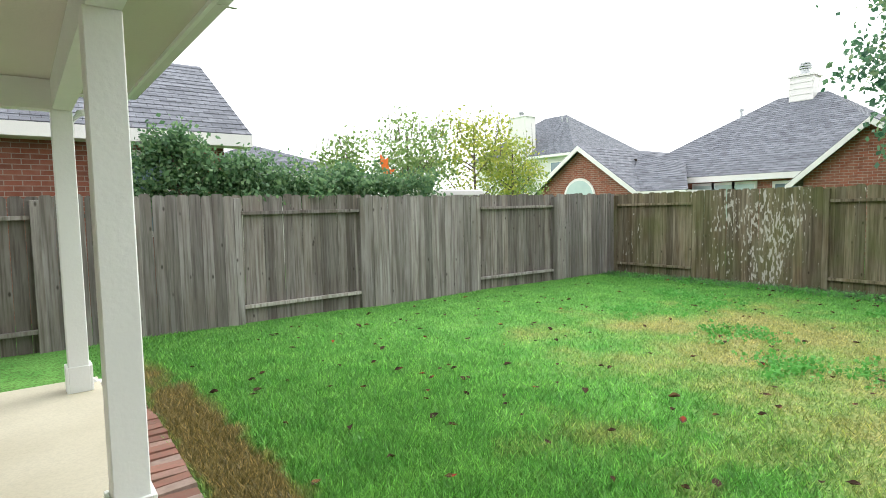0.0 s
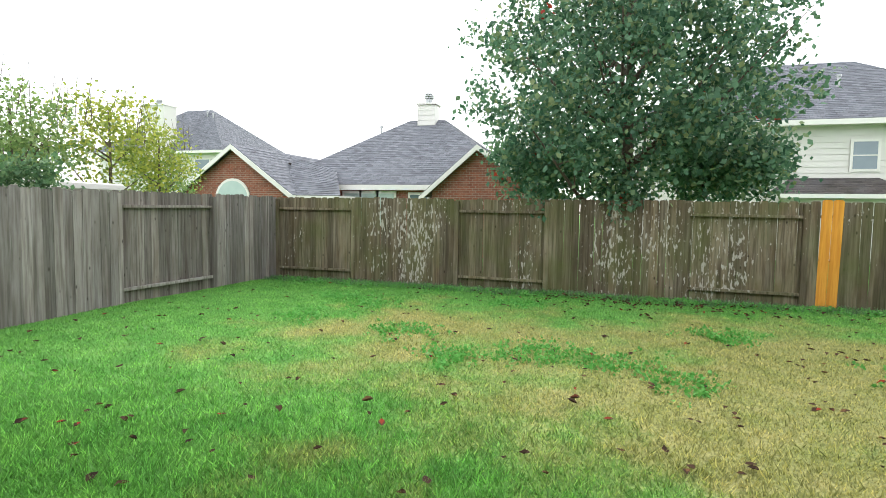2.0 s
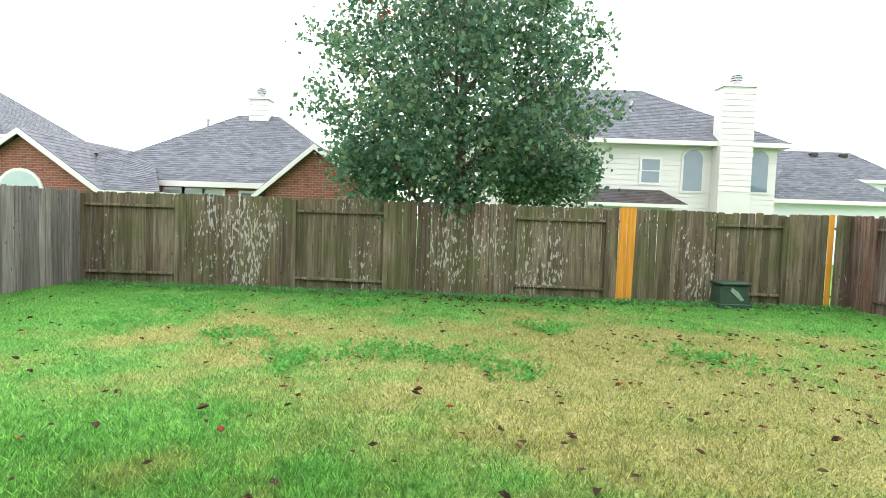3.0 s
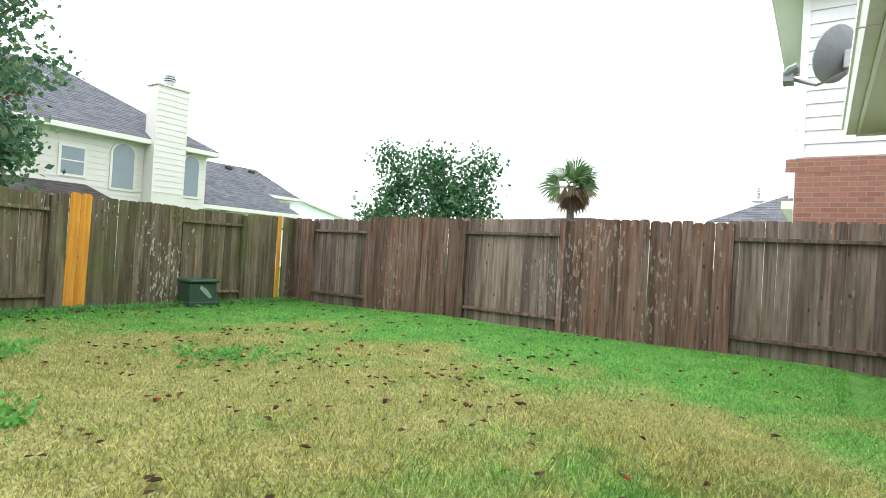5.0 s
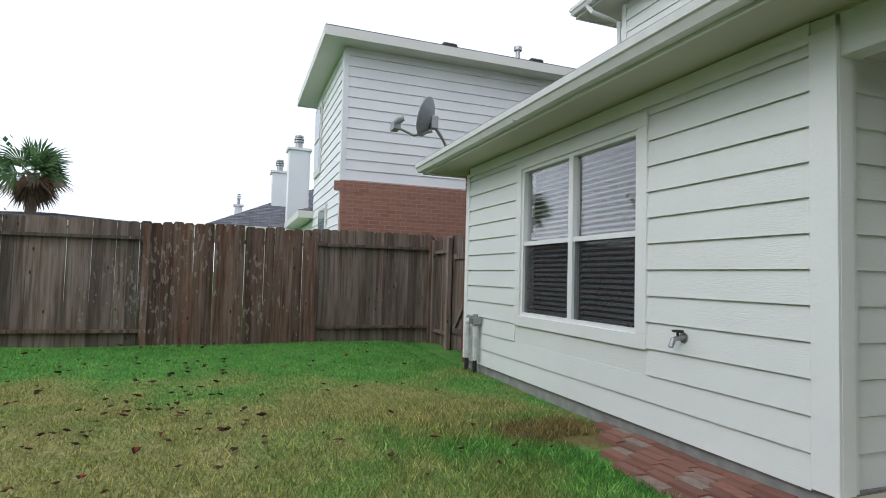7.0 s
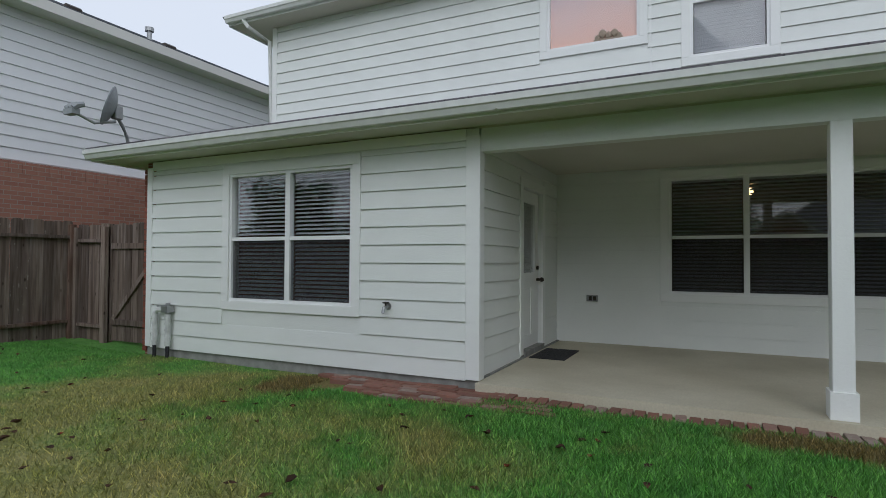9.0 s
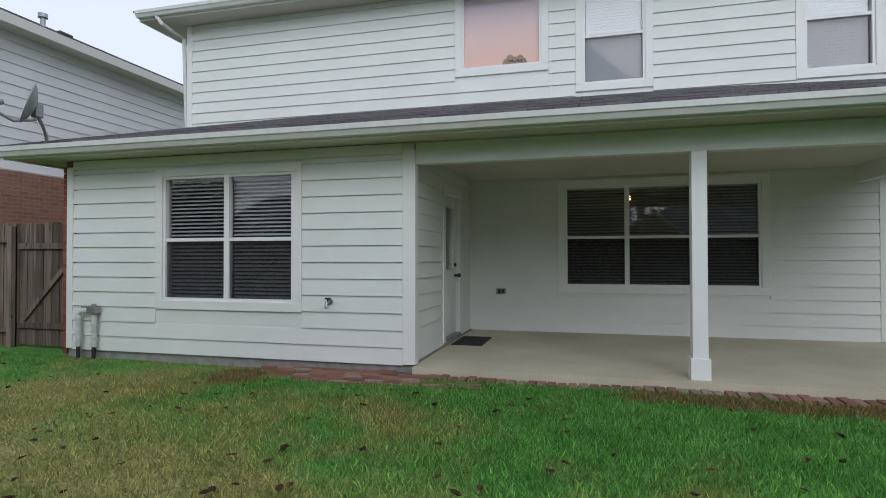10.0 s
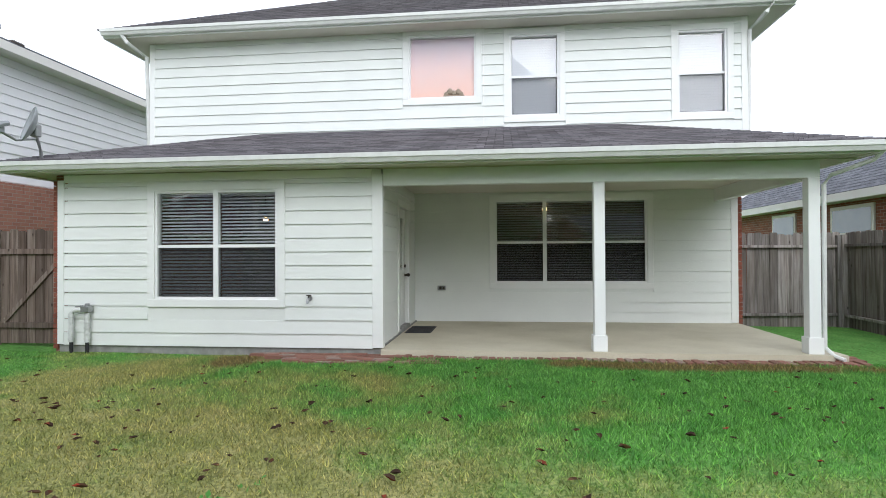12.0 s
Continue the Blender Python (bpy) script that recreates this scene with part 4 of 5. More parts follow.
# behind the back fence: red brick bungalow with two gables
hb = neighbour("house", "red brick bungalow with grey shingle roof and arched window")
boxpart("wall", (19.3, 30, 3.8, 13.0, 0, 2.35), BRICK_X, hb)
for y0, y1, ya, za, xw in ((11.05, 15.4, 13.2, 3.76, 17.0), (2.3, 6.0, 4.42, 3.64, 17.6)):
    bm = bmesh.new()
    hull(bm, [(xw, y0, 0), (xw, y1, 0), (xw, y1, 2.15), (xw, ya, za - 0.12), (xw, y0, 2.15)], [(xw + 4, y0, 0), (xw + 4, y1, 0), (xw + 4, y1, 2.15), (xw + 4, ya, za - 0.12), (xw + 4, y0, 2.15)])
    part("gable_wall", bm, BRICK_X, hb)
    slope(hb, SHINGLE_Y, (xw - 0.3, y1 + 0.35, 1.98), (xw + 6, y1 + 0.35, 1.98), (xw + 6, ya, za), (xw - 0.3, ya, za))
    slope(hb, SHINGLE_Y, (xw + 6, y0 - 0.35, 1.98), (xw - 0.3, y0 - 0.35, 1.98), (xw - 0.3, ya, za), (xw + 6, ya, za))
    for ys in (y0 - 0.35, y1 + 0.35):
        bm = bmesh.new()
        hull(bm, [(xw - 0.33, ys, 1.78), (xw - 0.33, ys, 1.96), (xw - 0.33, ya, za - 0.02), (xw - 0.33, ya, za - 0.2)], [(xw - 0.29, ys, 1.78), (xw - 0.29, ys, 1.96), (xw - 0.29, ya, za - 0.02), (xw - 0.29, ya, za - 0.2)])
        part("barge_board", bm, WHITE_TRIM, hb)
boxpart("eave_return", (16.7, 19.2, 10.7, 10.78, 1.78, 1.97), WHITE_TRIM, hb)
flat_window(hb, "x", 17.0, -1, 12.7, 14.0, 0.9, 2.47, PALE_GLASS, arch=True)
boxpart("porch_fascia", (16.9, 19.2, 9.06, 10.76, 1.80, 1.96), WHITE_TRIM, hb)
slope(hb, SHINGLE_X, (16.9, 11.2, 1.97), (16.9, 9.0, 1.97), (19.6, 10.6, 3.0), (19.6, 12.5, 3.6))
slope(hb, SHINGLE_X, (19.0, 13.5, 2.44), (19.0, 3.4, 2.44), (24.0, 7.6, 5.55), (24.0, 9.25, 5.55))
slope(hb, SHINGLE_Y, (19.0, 13.5, 2.44), (30, 13.5, 2.44), (24.2, 9.25, 5.55), (24.0, 9.25, 5.55))
slope(hb, SHINGLE_Y, (30, 3.4, 2.44), (19.0, 3.4, 2.44), (24.0, 7.6, 5.55), (24.2, 7.6, 5.55))
boxpart("fascia", (18.96, 19.0, 3.4, 11.0, 2.24, 2.43), WHITE_TRIM, hb)
boxpart("soffit", (19.0, 19.3, 3.4, 11.0, 2.24, 2.26), WHITE_TRIM, hb)
for y in (9.45, 8.75, 8.05):
    flat_window(hb, "x", 19.3, -1, y, y + 0.62, 1.0, 2.12, PALE_GLASS, bars=1)
flat_window(hb, "x", 19.3, -1, 6.75, 7.4, 1.2, 2.08, DARK_GLASS)
chimney(hb, 23.5, 24.2, 7.9, 8.7, 4.6, 6.15, CREAM)
vent_pipe(hb, 23.2, 10.3, 4.85)
boxpart("roof_vent", (19.2, 19.45, 12.2, 12.5, 3.15, 3.3), DARK_METAL, hb, bevel=0.02)

# behind the back fence: two-storey cream house with a tall chimney
hc = neighbour("house", "two-storey cream siding house with tall chimney and arched windows")
boxpart("wall", (22.52, 31, -12.95, -0.5, 0, 4.7), CREAM, hc)
lap_siding(hc, "x", 22.52, -1, -12.95, -0.5, 1.6, 4.65, step=0.21, material=CREAM, joined=True)
hip_roof(hc, 22.0, 31.0, -13.2, -0.1, 4.85, 7.75)
chimney(hc, 21.8, 22.5, -11.6, -10.35, 0, 6.9, CREAM)
flat_window(hc, "x", 22.5, -1, -8.3, -7.6, 3.2, 4.12, DARK_GLASS, bars=1)
flat_window(hc, "x", 22.5, -1, -10.0, -9.25, 2.92, 4.55, DARK_GLASS, arch=True, frame_mat=CREAM)
flat_window(hc, "x", 22.5, -1, -12.6, -11.95, 2.95, 4.57, DARK_GLASS, arch=True, frame_mat=CREAM)
boxpart("bay_wall", (21.9, 22.5, -8.7, -5.3, 0, 2.3), CREAM, hc)
bm = bmesh.new()
roof_slope(bm, (21.5, -9.1, 2.33), (21.5, -4.85, 2.33), (22.5, -5.8, 2.9), (22.5, -8.4, 2.9))
tagged(part("bay_roof", bm, BROWN_SHINGLE, hc, "dark brown shingle roof of the bay"), kind="stuff")
boxpart("bay_fascia", (21.47, 21.52, -9.1, -4.85, 2.18, 2.32), WHITE_TRIM, hc)
vent_pipe(hc, 24.3, -7.6, 6.4)
hc.location = (0, 0.15, -0.05)

# along the grey fence: brick bungalow with a shingle roof
hd = neighbour("house", "red brick bungalow with a weathered grey shingle roof")
boxpart("wall", (-14, 2.85, 9.4, 14.6, 0, 2.6), BRICK_Y, hd)
slope(hd, SHINGLE_Y, (3.2, 9.0, 2.80), (-14.3, 9.0, 2.80), (-14.3, 12.0, 4.55), (3.2, 12.0, 4.55))
slope(hd, SHINGLE_Y, (-14.3, 15.0, 2.80), (3.2, 15.0, 2.80), (3.2, 12.0, 4.55), (-14.3, 12.0, 4.55))
boxpart("fascia", (-14.3, 3.2, 8.97, 9.01, 2.60, 2.79), WHITE_TRIM, hd)
boxpart("soffit", (-14.3, 3.2, 9.01, 9.4, 2.60, 2.62), WHITE_TRIM, hd)
bm = bmesh.new()
hull(bm, [(2.8, 9.4, 2.55), (2.8, 14.6, 2.55), (2.8, 12.0, 4.5)], [(2.85, 9.4, 2.55), (2.85, 14.6, 2.55), (2.85, 12.0, 4.5)])
part("gable_wall", bm, NB_SIDING, hd)
for a, b in ((-10.2, -9.0), (-7.1, -5.6), (-2.2, -0.9), (1.0, 1.9)):
    flat_window(hd, "y", 9.4, -1, a, b, 1.25, 2.42, DARK_GLASS, bars=1)

he = neighbour("house", "low distant house with a grey shingle roof")
boxpart("wall", (3.4, 9.0, 15.5, 21, 0, 2.4), CREAM, he)
hip_roof(he, 3.0, 9.4, 15.0, 21.4, 2.55, 3.75, along="x")
hf = neighbour("house", "distant two-storey cream house with a chimney")
boxpart("wall", (33.2, 42, 26.9, 38.1, 0, 5.35), CREAM, hf)
hip_roof(hf, 32.6, 42.4, 26.4, 38.6, 5.5, 9.25)
chimney(hf, 32.4, 33.6, 31.2, 33.1, 0, 8.7, CREAM)
vent_pipe(hf, 36.6, 31.0, 8.6)
vent_pipe(hf, 36.4, 30.3, 8.4)
flat_window(hf, "x", 33.2, -1, 28.0, 29.2, 3.2, 4.9, DARK_GLASS, bars=1)
hg = neighbour("house", "distant house with grey hip roof and white gable")
boxpart("wall", (29.3, 32.7, -23.2, -12.0, 0, 4.0), NB_SIDING, hg)
hip_roof(hg, 29.0, 33.0, -23.55, -11.6, 4.15, 5.77)
for y in (-19.6, -21.2):
    boxpart("roof_vent", (30.5, 30.75, y, y + 0.4, 5.45, 5.62), DARK_METAL, hg, bevel=0.02)
bm = bmesh.new()
hull(bm, [(29.6, -23.2, 0), (29.6, -28.6, 0), (29.6, -28.6, 3.1), (29.6, -23.2, 4.25)], [(32.5, -23.2, 0), (32.5, -28.6, 0), (32.5, -28.6, 3.1), (32.5, -23.2, 4.25)])
part("gable_wall", bm, NB_SIDING, hg)
bm = bmesh.new()
hull(bm, [(29.4, -23.2, 4.24), (29.4, -29.0, 3.02), (29.4, -29.0, 3.2), (29.4, -23.2, 4.42)], [(32.7, -23.2, 4.24), (32.7, -29.0, 3.02), (32.7, -29.0, 3.2), (32.7, -23.2, 4.42)])
part("gable_roof", bm, WHITE_TRIM, hg)
flat_window(hg, "x", 29.3, -1, -23.0, -22.3, 2.6, 3.8, DARK_GLASS)
boxpart("porch_wall", (24.2, 27.0, -18.6, -13.4, 0, 2.6), NB_SIDING, hg)
hip_roof(hg, 23.6, 27.4, -18.9, -13.0, 2.75, 4.3)
chimney(hg, 32.8, 33.4, -33.3, -32.5, 0, 5.0, NB_SIDING)
hh = neighbour("house", "low roof of a distant house beyond the side fence")
boxpart("wall", (6.5, 14.0, -27.5, -20.4, 0, 2.45), CREAM, hh)
hip_roof(hh, 6.0, 14.5, -28.0, -20.0, 2.68, 3.2, along="x")


# ---- trees and shrubs ----
LEAF_DARK = leafy("pear_leaves", (0.035, 0.095, 0.055), (0.07, 0.16, 0.09), (0.13, 0.25, 0.14), (0.09, 0.19, 0.10), (0.25, 0.31, 0.14))
LEAF_SHRUB = leafy("shrub_leaves", (0.065, 0.14, 0.065), (0.115, 0.22, 0.10), (0.20, 0.31, 0.14))
LEAF_LIME = leafy("lime_leaves", (0.16, 0.22, 0.05), (0.30, 0.36, 0.06), (0.46, 0.46, 0.09))
LEAF_OLIVE = leafy("olive_leaves", (0.12, 0.20, 0.06), (0.20, 0.31, 0.10), (0.30, 0.38, 0.14))
LEAF_OAK = leafy("glossy_leaves", (0.03, 0.085, 0.04), (0.06, 0.15, 0.07), (0.10, 0.21, 0.09))
LEAF_RED = leafy("red_leaves", (0.30, 0.03, 0.02), (0.45, 0.06, 0.03))
LEAF_DEAD = leafy("dead_leaves", (0.030, 0.020, 0.017), (0.050, 0.030, 0.022), (0.075, 0.044, 0.030), (0.045, 0.028, 0.022), (0.060, 0.036, 0.026), (0.11, 0.062, 0.036), (0.05, 0.03, 0.024), (0.20, 0.11, 0.05), (0.06, 0.035, 0.022), (0.045, 0.03, 0.02), (0.07, 0.04, 0.022), (0.33, 0.05, 0.03), rough=0.9, spec=0.04, thin_share=0.1)
PALM_GREEN = leafy("palm_leaves", (0.05, 0.11, 0.04), (0.09, 0.17, 0.06), (0.13, 0.20, 0.08))
PALM_DRY = leafy("dry_palm_leaves", (0.16, 0.11, 0.07), (0.24, 0.17, 0.11))


def leaves(name, centres, radius, each, size, material, parent, rng, droop=0.3):
    """Leaves in clumps round the centres: folded leaf blades of two triangles pairs, turned every way."""
    c = np.repeat(np.asarray(centres), each, axis=0)
    n = len(c)
    p = c + rng.normal(0, 1, (n, 3)) * radius
    d = rng.normal(0, 1, (n, 3))
    d[:, 2] -= droop
    d /= np.linalg.norm(d, axis=1)[:, None]
    w = np.cross(d, rng.normal(0, 1, (n, 3)))
    w /= np.linalg.norm(w, axis=1)[:, None]
    s = size * rng.uniform(0.6, 1.25, n)[:, None]
    v = np.stack([p, p + d * s * 0.5 + w * s * 0.36, p + d * s, p + d * s * 0.5 - w * s * 0.36], axis=1).reshape(-1, 3)
    return quads_mesh(name, v, material, parent)


def quads_mesh(name, v, material, parent=None, corners=4):
    me = bpy.data.meshes.new(name)
    n = len(v) // corners
    me.vertices.add(len(v))
    me.vertices.foreach_set("co", np.ascontiguousarray(v, dtype=np.float32).ravel())
    me.loops.add(len(v))
    me.loops.foreach_set("vertex_index", np.arange(len(v), dtype=np.int32))
    me.polygons.add(n)
    me.polygons.foreach_set("loop_start", np.arange(0, len(v), corners, dtype=np.int32))
    me.update(calc_edges=True)
    me.materials.append(material)
    ob = new(name, me)
    if parent is not None:
        ob.parent = parent
    return ob


def blob(rng, n, centre, radii, shell=0.45, low_cut=-1.0):
    """Clump centres inside an uneven ellipsoid, denser towards its skin."""
    out = []
    while len(out) < n:
        d = rng.normal(0, 1, 3)
        d /= np.linalg.norm(d)
        if d[2] < low_cut:
            continue
        bulge = 1 + 0.13 * noise.noise(Vector(d * 2.3) + Vector(centre))
        r = bulge * (shell + (1 - shell) * rng.random() ** 0.6)
        out.append(np.asarray(centre) + d * r * np.asarray(radii))
    return np.array(out)


def limbs(parent, base, top, spread, count, r0, rng, name="limb"):
    trunk = bmesh.new()
    b, t = Vector(base), Vector(top)
    tube(trunk, [b, b.lerp(t, 0.35) + Vector((0.03, 0.04, 0)), t], [r0, r0 * 0.8, r0 * 0.35], 9)
    tr = part("trunk", trunk, BARK, parent)
    for k in range(count):
        f = rng.uniform(0.15, 0.85)
        s = b.lerp(t, f)
        a = 2.4 * k + rng.uniform(-0.3, 0.3)
        reach = spread * rng.uniform(0.6, 0.95) * (1.15 - 0.6 * f)
        e = s + Vector((math.cos(a) * reach, math.sin(a) * reach, reach * rng.uniform(0.6, 1.1)))
        bm = bmesh.new()
        m = s.lerp(e, 0.5) + Vector((rng.uniform(-0.1, 0.1), rng.uniform(-0.1, 0.1), -0.12 * reach))
        tube(bm, [s, m, e], [r0 * 0.45, r0 * 0.25, r0 * 0.08], 6)
        for q in range(3):
            g = m.lerp(e, rng.uniform(0, 0.8))
            tube(bm, [g, g + Vector(rng.normal(0, 1, 3)) * 0.22 * reach + Vector((0, 0, 0.15 * reach))], [r0 * 0.12, r0 * 0.04], 5)
        part(name, bm, BARK, parent)
    return tr


rng = np.random.default_rng(7)
pear = thing("tree", "round-crowned pear tree with dense dark green leaves", "tree", at=(0, 0, 0))
limbs(pear, (12.5, -0.1, -0.1), (12.5, -0.05, 6.2), 3.0, 22, 0.16, rng)
cc = blob(rng, 470, (12.5, 0.02, 4.5), (3.0, 3.2, 3.4), 0.30, -0.80)
cc = np.vstack([cc, blob(rng, 60, (12.3, 1.5, 2.5), (1.2, 1.2, 0.6)), blob(rng, 70, (12.3, -1.8, 2.45), (1.2, 1.5, 0.5)), blob(rng, 14, (11.2, 0.1, 1.9), (0.5, 0.35, 0.3))])
leaves("crown", cc, 0.20, 72, 0.125, LEAF_DARK, pear, rng)
leaves("turned_leaves", cc[rng.choice(len(cc), 16)], 0.10, 5, 0.12, LEAF_RED, pear, rng)

oak = thing("tree", "broad evergreen tree beyond the brown fence", "tree")
limbs(oak, (9.2, -10.6, -0.1), (9.2, -10.6, 2.9), 1.4, 14, 0.10, rng)
cc = np.vstack([blob(rng, 34, (9.2, -10.5, 3.10), (0.80, 0.85, 0.60), 0.2), blob(rng, 26, (10.35, -10.5, 2.95), (0.50, 0.7, 0.65), 0.2), blob(rng, 34, (8.15, -10.5, 2.65), (0.70, 0.8, 0.75), 0.2),
                blob(rng, 52, (9.4, -10.5, 2.10), (2.05, 1.0, 0.48), 0.2), blob(rng, 14, (11.1, -10.5, 2.2), (0.55, 0.5, 0.22)), blob(rng, 7, (7.75, -10.5, 3.25), (0.3, 0.3, 0.22)), blob(rng, 7, (10.5, -10.5, 3.65), (0.3, 0.3, 0.2))])
leaves("crown", cc, 0.17, 44, 0.115, LEAF_OAK, oak, rng)

palm = thing("palm_tree", "fan palm with a skirt of dry fronds", "palm")
PX, PY = 10.1, -22.0
bm = bmesh.new()
tube(bm, [(PX, PY, -0.1), (PX, PY, 2.6), (PX, PY, 4.4)], [0.20, 0.17, 0.16], 10)
part("trunk", bm, BARK, palm)


def fronds(name, count, lo, hi, reach, mat):
    tris = []
    for k in range(count):
        a, e = rng.uniform(0, 2 * math.pi), rng.uniform(lo, hi)
        out = np.array((math.cos(a) * math.cos(e), math.sin(a) * math.cos(e), math.sin(e)))
        side = np.array((-math.sin(a), math.cos(a), 0))
        up = np.cross(out, side)
        roll = rng.uniform(-1.3, 1.3)
        side, up = side * math.cos(roll) + up * math.sin(roll), up * math.cos(roll) - side * math.sin(roll)
        o = np.array((PX, PY, 4.35))
        size = reach * rng.uniform(0.8, 1.15)
        hub = o + out * size * 0.38
        tris += [o, o + side * 0.02, hub + side * 0.02, hub]
        for q in np.linspace(-1.15, 1.15, 13):
            d = out * math.cos(q) + side * math.sin(q)
            length = size * (0.80 - 0.22 * abs(q))
            tip = hub + d * length + np.array((0, 0, -0.14 * size))
            w = np.cross(d, up) * 0.045
            tris += [hub, hub + d * length * 0.55 + w, tip, hub + d * length * 0.55 - w]
    quads_mesh(name, np.array(tris), mat, palm)


fronds("green_fronds", 30, -0.1, 1.45, 1.35, PALM_GREEN)
fronds("dry_fronds", 26, -1.35, -0.25, 1.15, PALM_DRY)

vine = thing("vine_hedge", "dense green vine growing over the grey fence", "vine")
limbs(vine, (2.0, 7.75, -0.1), (1.7, 7.75, 2.3), 0.5, 6, 0.03, rng, "stem")
cc = np.vstack([np.column_stack([rng.uniform(1.0, 6.0, 150), rng.normal(7.85, 0.16, 150), 1.66 + 0.40 * rng.random(150)]),
                blob(rng, 55, (1.75, 7.8, 2.2), (0.55, 0.25, 0.45)), blob(rng, 60, (3.0, 7.9, 2.05), (0.9, 0.3, 0.32)), blob(rng, 26, (4.6, 8.0, 2.0), (0.8, 0.3, 0.28))])
leaves("foliage", cc, 0.09, 55, 0.075, LEAF_SHRUB, vine, rng)
for k, (x, y, z, rx, rz, n, mat, lab) in enumerate((
        (6.5, 9.3, 2.6, 1.1, 0.95, 80, LEAF_OLIVE, "airy olive-green shrub behind the grey fence"), (8.4, 9.4, 2.75, 1.35, 1.0, 80, LEAF_LIME, "airy shrub with lime-yellow leaves behind the fence"),
        (9.9, 9.7, 2.5, 1.0, 0.9, 66, LEAF_LIME, "airy shrub with lime-yellow leaves behind the fence"), (5.2, 9.6, 2.3, 0.7, 0.75, 55, LEAF_OLIVE, "airy olive-green shrub behind the grey fence"),
        (7.3, 10.2, 2.2, 1.0, 0.8, 60, LEAF_OLIVE, "airy olive-green shrub behind the grey fence"), (10.6, 10.4, 2.2, 0.8, 0.7, 50, LEAF_OLIVE, "airy olive-green shrub behind the grey fence"))):
    sh = thing("shrub", lab, "shrub", "shrubs behind the fence")
    limbs(sh, (x, y, -0.1), (x, y, z + rz * 0.5), rx * 0.95, 12, 0.05, rng, "branch")
    leaves("foliage", blob(rng, n, (x, y, z), (rx, rx * 0.8, rz), 0.2), 0.13, 30, 0.085, mat, sh, rng)
    twig = bmesh.new()
    for q in range(16):
        b = Vector((x + rng.uniform(-0.7, 0.7) * rx, y + rng.uniform(-0.4, 0.4) * rx, z + 0.3 * rz))
        tube(twig, [b, b + Vector((rng.normal(0, 0.12), rng.normal(0, 0.12), rz * rng.uniform(0.6, 1.0)))], [0.008, 0.003], 4)
    part("twigs", twig, BARK, sh)

# orange rooster-shaped yard stake
stake = thing("yard_stake", "bright orange metal yard ornament on a stake", "ornament")
bm = bmesh.new()
ring = [(0, 0), (0.16, 0.02), (0.24, 0.10), (0.13, 0.10), (0.09, 0.17), (0.10, 0.30), (0.02, 0.27), (-0.06, 0.36), (-0.08, 0.22), (-0.03, 0.12)]
hull(bm, [(5.25 + x, 8.2, 2.14 + z) for x, z in ring], [(5.25 + x, 8.215, 2.14 + z) for x, z in ring])
part("plate", bm, ORANGE, stake)
bm = bmesh.new()
tube(bm, [(5.3, 8.207, -0.1), (5.3, 8.207, 2.16)], 0.008, 6)
part("rod", bm, DARK_METAL, stake)

# pale shed roof just over the fence
shed = thing("garden_shed", "low pale shed roof showing above the fence", "shed")
boxpart("wall", (5.9, 7.5, 8.3, 9.0, 0, 1.76), CREAM, shed)
boxpart("roof", (5.8, 7.6, 8.2, 9.1, 1.76, 1.88), WHITE_TRIM, shed, bevel=0.02)


# ---- small fixtures ----
dish = thing("satellite_dish", "grey satellite dish on a bent steel mast at the eave", "satellite dish")
bm = bmesh.new()
tube(bm, [(0.72, -5.45, 2.72), (0.76, -5.43, 2.86), (0.86, -5.38, 2.98), (0.97, -5.33, 3.08)], 0.022, 8)
part("mast", bm, STEEL, dish)
boxpart("foot_plate", (0.62, 0.84, -5.58, -5.34, 2.735, 2.765), STEEL, dish, bevel=0.005)
bm = bmesh.new()
R, N = 0.255, 20
facing = Matrix.Translation((1.03, -5.28, 3.16)) @ Vector((0.76, -0.58, 0.30)).to_track_quat("Z", "Y").to_matrix().to_4x4()
rings = []
for back in (0.0, -0.012):
    for k in range(6):
        r = R * k / 5
        rings.append([bm.verts.new(facing @ Vector((0.9 * r * math.cos(2 * math.pi * q / N) * 1.1, r * math.sin(2 * math.pi * q / N), 0.32 * r * r / R + back))) for q in range(N)] if k else [bm.verts.new(facing @ Vector((0, 0, back)))])
for base in (0, 6):
    for q in range(N):
        bm.faces.new((rings[base][0], rings[base + 1][q], rings[base + 1][(q + 1) % N]))
        for k in range(1, 5):
            bm.faces.new((rings[base + k][q], rings[base + k + 1][q], rings[base + k + 1][(q + 1) % N], rings[base + k][(q + 1) % N]))
for q in range(N):
    bm.faces.new((rings[5][q], rings[11][q], rings[11][(q + 1) % N], rings[5][(q + 1) % N]))
part("reflector", bm, DISH_GREY, dish, "oval dark grey reflector")
bm = bmesh.new()
tube(bm, [(1.0, -5.30, 3.0), (1.22, -5.38, 2.94), (1.42, -5.46, 3.04)], 0.018, 8)
part("feed_arm", bm, STEEL, dish)
bm = bmesh.new()
for dy in (-0.07, 0.0, 0.07):
    tube(bm, [(1.47, -5.46 + dy, 3.07), (1.43, -5.44 + dy, 3.11), (1.37, -5.41 + dy, 3.13)], [0.035, 0.04, 0.032], 8)
box(bm, 1.40, 1.49, -5.55, -5.37, 3.0, 3.07)
part("feed_horn", bm, DISH_GREY, dish)
boxpart("bracket", (0.93, 1.03, -5.36, -5.26, 3.03, 3.20), STEEL, dish, bevel=0.01)

